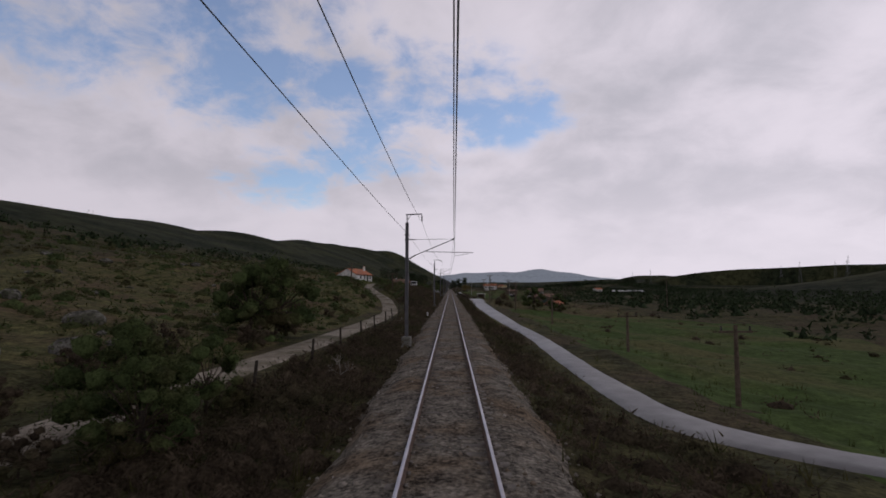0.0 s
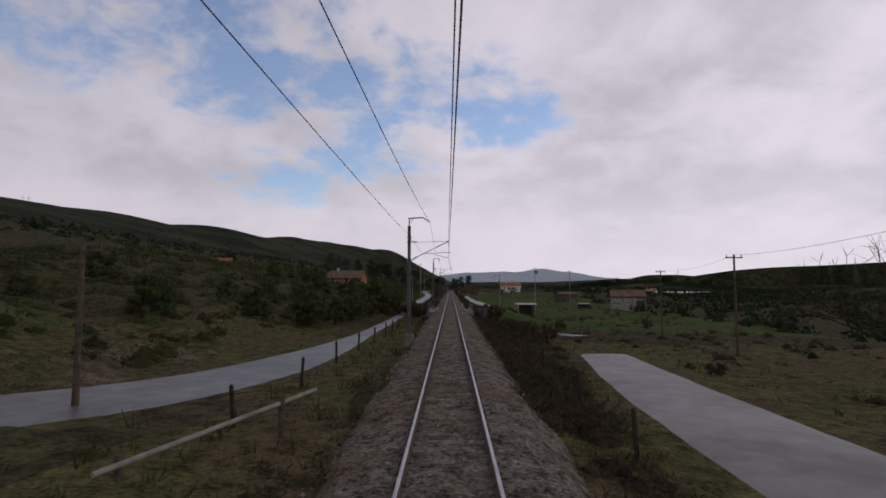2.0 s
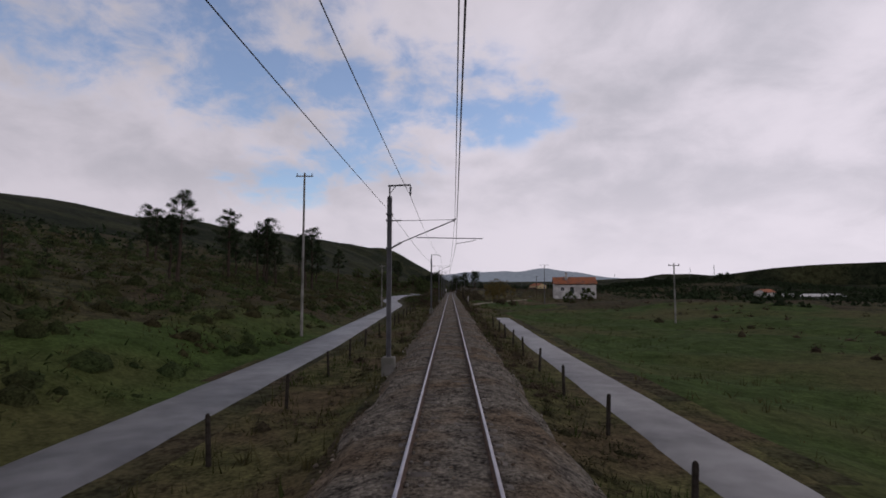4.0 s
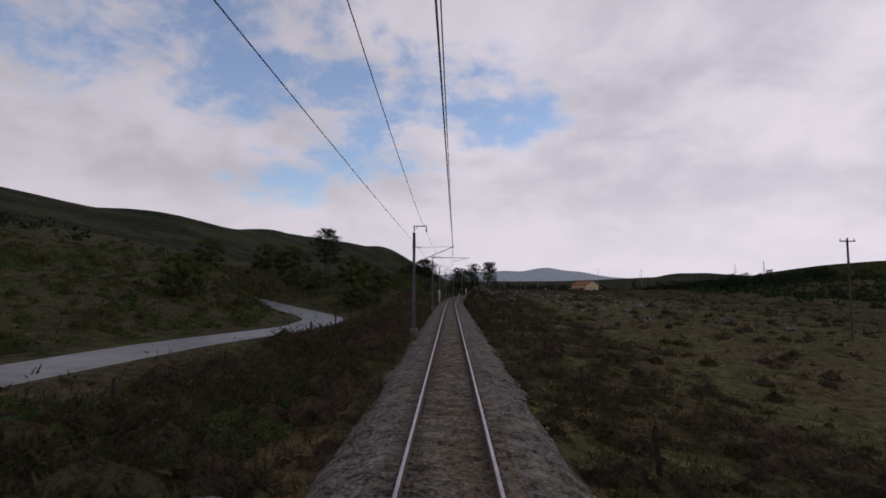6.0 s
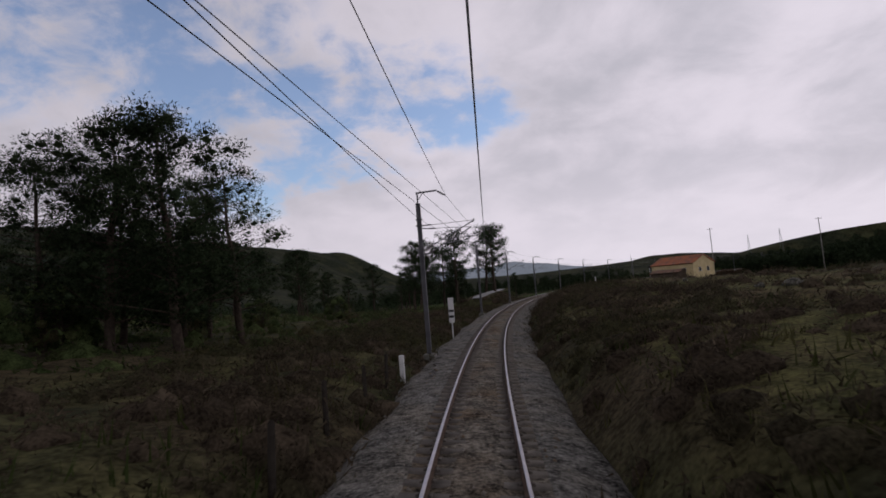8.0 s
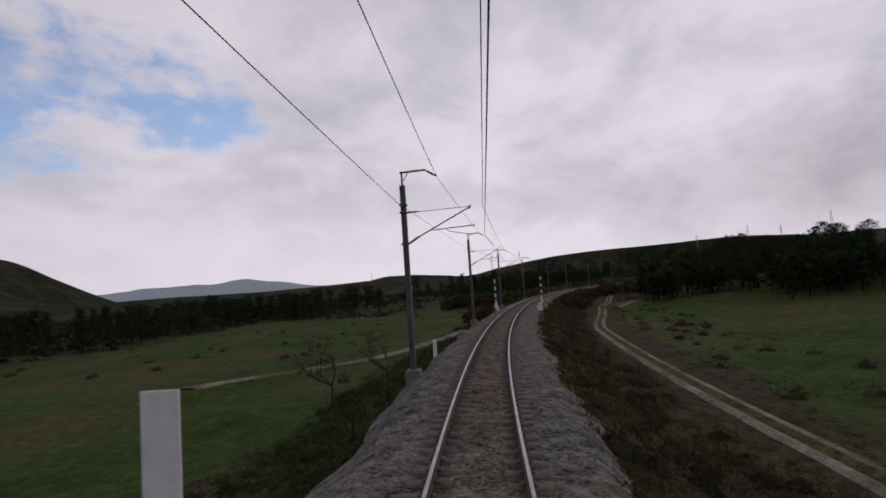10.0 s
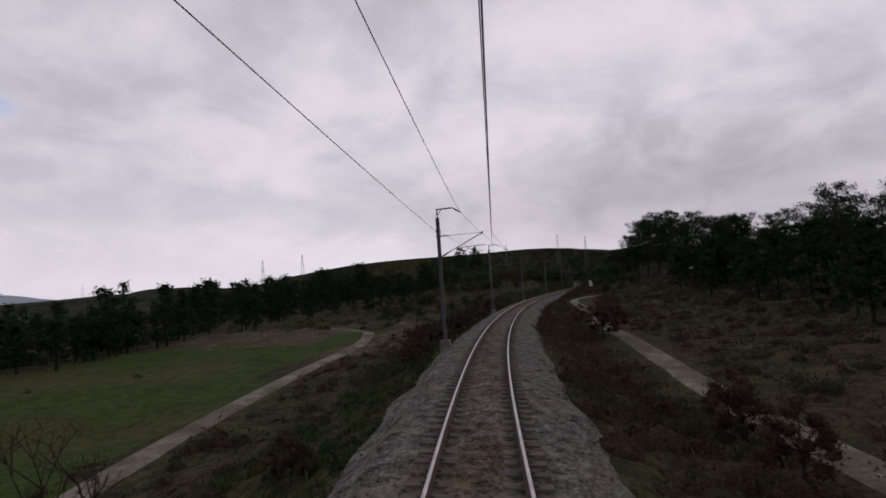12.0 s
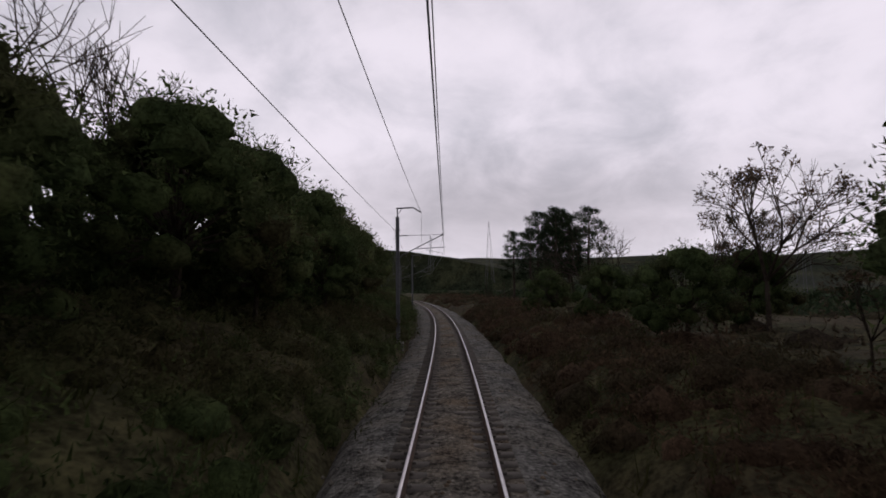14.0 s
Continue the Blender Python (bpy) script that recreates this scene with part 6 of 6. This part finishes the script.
# ------------------------------------------------------------------ posts, poles and lines
def pole(s, l, top, kind="wood"):
    z = float(land(s, l))
    h = top - z
    label = {"wood": "dark wooden utility pole with insulators", "lamp": "concrete pole with a street lamp arm", "double": "pole with two street lamp arms", "transformer": "concrete pole with a transformer", "cross": "concrete pole with a crossarm"}[kind]
    t = thing("utility_pole", label, "pole", "utility poles", beside(s, l, z))
    mat = M["wood"] if kind == "wood" else M["mast"] if kind == "double" else M["concrete"]
    part("shaft", rodded(((0, 0, -.5), (0, 0, h), .13, .085), sides=8), mat, t)
    if kind in ("wood", "cross", "transformer"):
        part("crossarm", boxed(-.75, .75, -.05, .05, h - .35, h - .25), mat, t)
        for x in (-.65, 0, .65):
            part("insulator", rodded(((x, 0, h - .25), (x, 0, h - .05), .04)), M["insulator"], t)
    if kind in ("lamp", "double"):
        for k in ((-1, 1) if kind == "double" else (-1,)):
            a = part("lamp_arm", rodded(((0, 0, h - .3), (k * .5, 0, h - .05), .03), ((k * .5, 0, h - .05), (k * 1.1, 0, h - .02), .03)), M["mast"], t)
            part("lamp_head", boxed(min(k * .9, k * 1.4), max(k * .9, k * 1.4), -.1, .1, h - .09, h + .02, .03), M["mast"], a)
    if kind == "transformer":
        part("transformer", boxed(-.1, .8, -.35, .35, h - 1.8, h - .9, .05), M["mast"], t)
    return np.array(spot(s, l, top - .05))


def overhead(points, sag, name, label):
    pts = []
    for a, b in zip(points, points[1:]):
        u = np.linspace(0, 1, 10)
        q = a[None] * (1 - u)[:, None] + b[None] * u[:, None]
        q[:, 2] -= sag * 4 * u * (1 - u)
        pts.append(q)
    v, f = strand(np.concatenate(pts), .012)
    tagged(raw(name, v, f, M["wire"]), label, "wire")


_p = [pole(24, 13, 1.6), pole(40, 13.5, 1.4), pole(72, 14, 2.2), pole(108, 13.5, 4.4), pole(145, 11, 6.7), pole(183, 11.8, 6.1), pole(226, 25, 6.2), pole(262, 33, 6.0)]
overhead(_p[4:], .6, "power_line", "slack power line between wooden poles")
_q = pole(150, 62, 6.5)
overhead([_p[4], _q], .5, "power_line", "slack power line to the far farm")
pole(314, 12.7, 6.3, "lamp")
pole(340, 26, 9.2, "transformer")
pole(356, 40.3, 8.8, "cross")
pole(430, 30, 6.5, "cross")
pole(189.2, -15.1, 8.6, "double")
pole(199, -13.6, 5.0)
_r = [pole(300, -36, 12.6), pole(325.4, -33.3, 13.0), pole(328.4, -16.8, 8.8)]
overhead(_r[:2], .4, "power_line", "thin power line above the houses")
pole(350, -12.4, 6.9, "lamp")
pole(405.6, -13, 13.5, "cross")
pole(470, -14.5, 8, "cross")
pole(515, 28, 9.9, "double")
pole(590, 38, 8, "wood")
pole(906, 33, 14.5, "cross")
pole(905, 60, 14, "cross")
pole(1222, 21, 5.5)
for _s, _l in ((110, -21), (126, -14), (142, -27), (158, -30)):
    pole(_s, _l, float(land(_s, _l)) + 4.0)


def pylon(x, y, top):
    """A distant lattice tower with two crossarms."""
    z = float(far_height(x, y)) - 3
    h = top - z
    t = thing("pylon", "thin grey lattice power pylon on the skyline", "pylon", "skyline pylons", pose(x, y, z, 0, 0, x % 90))
    bm = bmesh.new()
    w, steps = max(1.6, h * 0.06), 6
    for kx, ky in ((-1, -1), (1, -1), (1, 1), (-1, 1)):
        rod(bm, (kx * w, ky * w, 0), (kx * .3, ky * .3, h), .16, .1, 4)
    for i in range(steps):
        u, v = i / steps, (i + 1) / steps
        a, b = w * (1 - u) + .3 * u, w * (1 - v) + .3 * v
        rod(bm, (-a, -a, h * u), (b, -b, h * v), .07, sides=4)
        rod(bm, (a, a, h * u), (-b, b, h * v), .07, sides=4)
    part("lattice", bm, M["mast"], t)
    for k, reach in ((.8, 4.2), (.93, 3.0)):
        part("crossarm", rodded(((-reach, 0, h * k), (reach, 0, h * k), .14), sides=4), M["mast"], t)


for _x, _y, _z in ((431, 1729, 36), (524, 1502, 45), (575, 1500, 51), (891, 1411, 61), (963, 1312, 67), (739, 977, 53), (881, 1321, 68), (933, 1229, 77)):
    pylon(_x, _y, _z)


def fence(rows, h, label):
    """Rough wooden posts set beside the line; rows of (first, last, gap, offset)."""
    rng = np.random.default_rng(61)
    first = None
    for s0, s1, gap, l0, l1 in rows:
        n = int((s1 - s0) / gap)
        for i in range(n):
            s, l = s0 + gap * i + rng.normal(0, .3), l0 + (l1 - l0) * i / n + rng.normal(0, .08)
            m = beside(s, l, float(land(s, l)), rng.random() * 360) @ pose(0, 0, 0, rng.normal(0, 3), rng.normal(0, 3), 0)
            if first is None:
                bm = bmesh.new()
                rod(bm, (0, 0, -.4), (0.02, 0, h - .06), .075, .065, 8)
                rod(bm, (0.02, 0, h - .06), (0.02, 0.01, h), .065, .04, 8)
                first = tagged(part("fence_post", bm, M["post"]), label, "post", "fence posts")
                first.matrix_basis = m
            else:
                copy_thing(first, m)


fence(((5, 98, 7.5, -7.4, -7.0), (98, 175, 7, -9, -12), (100, 225, 7.2, 4.7, 5.2), (196, 258, 7.2, -6.6, -6.4), (276, 470, 6.5, -5.6, -6.6), (284, 430, 6.2, 5.0, 5.0), (474, 560, 5.2, 3.9, 4.6), (488, 610, 7.5, -9.5, -10.2), (560, 630, 9, 5, 6), (1196, 1236, 4.5, 6.2, 6.6), (1206, 1230, 6, -7, -7.5), (715, 745, 3.5, -3.6, -3.5), (924, 975, 7, -6.5, -5.5)), 1.3, "weathered dark wooden fence post")


def rail_fence():
    t = thing("wooden_rail", "broken pale wooden rail by the road", "rail", "", beside(190.4, -6.5, float(land(190.4, -6.5)), -12))
    part("rail_bar", rodded(((0, -.6, .3), (1.4, 5.6, .75), .06), sides=7), M["dry"], t)
    part("post", rodded(((0, 0, -.3), (0, 0, .5), .09), sides=8), M["wood"], t)
    part("post", rodded(((1.1, 4.2, -.3), (1.1, 4.2, .85), .09), sides=8), M["wood"], t)


rail_fence()
_m = beside(508, 5.0, float(land(508, 5.0)), 0) @ pose(0, 0, .1, -62, 6, 0)
tagged(part("concrete_post", boxed(-.14, .14, -.1, .1, 0, 3.2, .02), M["concrete"]), "long concrete post lying against the bank", "post").matrix_basis = _m


def underbridge():
    """A short bridge deck with kerbs, walkways and railings, and a masonry block beside it."""
    t = thing("underbridge", "concrete deck of a small railway underbridge with steel railings", "bridge", "", beside(263.5, 0, 0))
    for side in (-1, 1):
        k = part("kerb", boxed(min(side * 1.98, side * 2.2), max(side * 1.98, side * 2.2), -6, 6, -.9, -.02, .02), M["concrete"], t)
        part("walkway", boxed(min(side * 2.2, side * 3.15), max(side * 2.2, side * 3.15), -5.6, 5.6, -.9, -.42), M["concrete"], t)
        part("edge_beam", boxed(min(side * 3.15, side * 3.4), max(side * 3.15, side * 3.4), -6.4, 6.4, -1.6, -.18, .02), M["concrete"], t)
        r = part("railing", rodded(((side * 3.28, -5.5, .82), (side * 3.28, 5.5, .82), .03), ((side * 3.28, -5.5, .38), (side * 3.28, 5.5, .38), .022)), M["mast"], t)
        for y in (-5.5, -2.8, 0, 2.8, 5.5):
            part("railing_post", rodded(((side * 3.28, y, -.2), (side * 3.28, y, .84), .035)), M["mast"], r)
    part("abutment", boxed(3.45, 5.6, -3.2, -2.2, -3.6, .05, .04), M["stone"], t, "dark masonry wall beside the railing")
    part("abutment", boxed(-4.2, -3.45, -5.5, 5.5, -3.6, -1.2, .04), M["stone"], t)


underbridge()


def marker_board(s, l, bars):
    t = thing("marker_board", "white trackside board with black bars on a post", "sign", "marker boards", beside(s, l, -.2))
    part("post", rodded(((0, 0, -.6), (0, 0, 1.1), .045), sides=8), M["paint"], t)
    b = part("board", boxed(-.2, .2, -.02, .02, .9, 2.7, .01), M["paint"], t)
    for i in range(bars):
        z = 1.25 + i * .42
        part("bar", boxed(-.17, .17, -.026, -.02, z, z + .17), M["signal"], b)


marker_board(656, -2.75, 3)
marker_board(757.5, -2.95, 2)
marker_board(905, -2.95, 1)


def colour_light(s, l, side):
    """A signal: striped post, ladder, hoops and an oval head."""
    t = thing("railway_signal", "black oval colour light signal on a black and white striped post", "signal", "railway signals", beside(s, l, 0))
    part("base", boxed(-.3, .3, -.3, .3, -1.2, .05, .03), M["concrete"], t)
    c = part("control_box", boxed(-.2, .2, -.17, .17, .05, .62, .03), M["paint"], t)
    n = 7
    for i in range(n):
        z0, z1 = .5 + i * .48, .5 + (i + 1) * .48
        part("band", rodded(((0, 0, z0), (0, 0, z1), .1), sides=12), M["paint"] if i % 2 == 0 else M["signal"], t)
    bm = bmesh.new()
    for x0, y0, k in ((0, 0, 1),):
        vs = []
        for y in (-.1, .12):
            ring = []
            for i in range(28):
                a = i * 2 * math.pi / 28
                ring.append(bm.verts.new((.3 * math.cos(a), y, 4.48 + (.32 if math.sin(a) >= 0 else -.32) + .3 * math.sin(a))))
            vs.append(ring)
        bm.faces.new(vs[0])
        bm.faces.new(vs[1][::-1])
        for i in range(28):
            j = (i + 1) % 28
            bm.faces.new((vs[0][i], vs[1][i], vs[1][j], vs[0][j]))
    hd = part("signal_head", bm, M["signal"], t)
    for z in (4.12, 4.48, 4.84):
        part("lens_hood", rodded(((0, -.1, z), (0, -.28, z), .11), sides=12), M["signal"], hd)
        part("lens", rodded(((0, -.12, z), (0, -.285, z), .09), sides=12), M["glass"], hd)
    part("number_plate", boxed(-.22, .22, -.14, -.11, 1.05, 1.2), M["signal"], t)
    for i in range(5):
        part("bar", boxed(-.17 + i * .07, -.13 + i * .07, -.147, -.14, 1.08, 1.17), M["paint"], t)
    lad = part("ladder", rodded(((.2, .12, -.2), (.2, .12, 4.2), .014), ((.42, .12, -.2), (.42, .12, 4.2), .014)), M["mast"], t)
    for i in range(12):
        part("rung", rodded(((.2, .12, .1 + i * .34), (.42, .12, .1 + i * .34), .01)), M["mast"], lad)
    for z in (2.3, 3.2, 4.1):
        part("platform", rodded(((0, .1, z), (.7, .1, z), .018), ((0, -.05, z), (.7, -.05, z), .018), ((.7, -.05, z), (.7, .1, z), .018), ((.42, .1, z - .6), (.68, .1, z), .014)), M["mast"], t)


colour_light(970.2, -2.85, -1)
colour_light(978.5, 2.9, 1)


def cabinet(s, l, w, h, mat, label, name="trackside_cabinet"):
    z = float(land(s, l))
    z = max(z, -.6)
    t = thing(name, label, "cabinet", "trackside cabinets", beside(s, l, z))
    b = part("body", boxed(-w / 2, w / 2, -w * .35, w * .35, 0, h, .03), mat, t)
    part("lid", boxed(-w / 2 - .03, w / 2 + .03, -w * .35 - .03, w * .35 + .03, h, h + .05, .02), mat, b)
    part("plinth", boxed(-w / 2 - .05, w / 2 + .05, -w * .4, w * .4, -.5, .02), M["concrete"], t)


cabinet(969.8, 3.0, .5, .95, M["paint"], "white trackside equipment cabinet")
cabinet(971.2, 2.65, .3, .6, M["paint"], "small white trackside cabinet")
cabinet(969.9, -2.62, .35, .7, M["paint"], "white cabinet at the foot of a signal")
cabinet(978.8, 3.4, .3, .32, M["yellow_paint"], "small yellow trackside box")


def stone_marker(s, l, h):
    t = tagged(part("distance_stone", boxed(-.1, .1, -.08, .08, -.4, h, .03), M["paint"]), "short white trackside distance stone", "marker", "distance stones")
    t.matrix_basis = beside(s, l, max(-.6, float(land(s, l))))


for _s, _l, _h in ((291, 2.6, .5), (71, -3.1, .5), (178.5, -3.2, 1.0), (741, -3.3, 1.1), (251, -14.9, .8), (930, -3.4, .9)):
    stone_marker(_s, _l, _h)


def notice(s, l):
    z = float(land(s, l))
    t = thing("notice_board", "leaning white notice board beside the dirt track", "sign", "", beside(s, l, z, 8) @ pose(0, 0, 0, 0, -5, 0))
    part("post", boxed(-.06, .06, .03, .1, -.4, 1.2), M["wood"], t)
    b = part("board", boxed(-.38, .38, -.02, .03, 1.0, 2.35, .01), M["paint"], t)
    for i in range(5):
        part("text_bar", boxed(-.28, .2 - .04 * (i % 2), -.025, -.02, 2.05 - i * .2, 2.11 - i * .2), M["mast"], b)


notice(1217.5, 8.6)
for _s, _l in ((956.8, -.05), (959.2, -.05)):
    _t = thing("track_balise", "flat pale plate fixed between the rails", "plate", "track plates", beside(_s, _l, -.12, 0))
    part("plate", boxed(-.22, .22, -.25, .25, 0, .07, .02), M["concrete"], _t)


# ------------------------------------------------------------------ wire anchors
def anchor(i):
    """Wires tied off at a mast: a guy back to a block in the ground and two wires that run forward over the track."""
    s = MASTS[i]
    z = float(land(s - 6.5, MAST_L - .6))
    t = thing("wire_anchor", "steel guy rod with a concrete anchor block behind a mast", "anchor", "wire anchors", beside(s - 6.5, MAST_L - .6, z))
    part("block", boxed(-.35, .35, -.4, .4, -.5, .3, .05), M["concrete"], t)
    part("guy_rod", rodded(((0, 0, .2), (.6, 6.4, 6.5 - z), .016)), M["wire"], t)
    for k, (z0, z1, l1) in enumerate(((6.45, 6.3, -.75), (6.1, 5.6, -.6))):
        a, b = spot(s, MAST_L + .15, z0), spot(MASTS[i + 1], l1, z1)
        d = b - a
        v, f = strand(a + d * np.array((0.12, .3, .5, .7, 1.0))[:, None], .009)
        w = tagged(raw("anchor_wire", v, f, M["wire"]), "tensioned wire tied off at a mast", "wire", "anchor wires")
        o = part("insulator", ribbed(bmesh.new(), a + d * 0.03, a + d * 0.055, .06, 7), M["insulator"], w)
        v, f = strand(a + d * np.array((0.0, .06, 0.13))[:, None], .011)
        raw("yoke", v, f, M["wire"]).parent = w


for _i, _t in enumerate(PASSED):
    if _t in (3.015, 7.996, 13.566):
        anchor(_i)


def second_arm(i):
    t = thing("second_cantilever", "second cantilever arm on an overlap mast", "cantilever", "", beside(MASTS[i], MAST_L, 0))
    part("hanger", boxed(.1, .45, -.7, -.62, 5.0, 5.08), M["mast"], t)
    part("arm", rodded(((.85, -.66, 5.25), (2.7, -.66, 6.2), .028)), M["mast"], t)
    part("arm_insulator", ribbed(bmesh.new(), (.4, -.66, 5.02), (.88, -.66, 5.27), .075, 8), M["insulator"], t)
    part("stay", rodded(((.9, -.66, 6.3), (2.7, -.66, 6.22), .013)), M["wire"], t)
    part("stay_insulator", ribbed(bmesh.new(), (.42, -.66, 6.32), (.92, -.66, 6.3), .05, 7), M["insulator"], t)
    part("bracket", rodded(((.1, 0, 6.45), (.42, -.66, 6.32), .03), ((.1, 0, 5.1), (.42, -.66, 5.05), .03)), M["mast"], t)
    part("registration_arm", rodded(((1.3, -.66, 5.48), (2.6, -.66, 5.6), .02)), M["mast"], t)


second_arm(PASSED.index(8.295))

# ------------------------------------------------------------------ even scale of the whole model
for _ob in list(scene.objects):
    if _ob.parent is None and _ob is not cam:
        _ob.matrix_basis = Matrix.Scale(SCALE, 4) @ _ob.matrix_basis
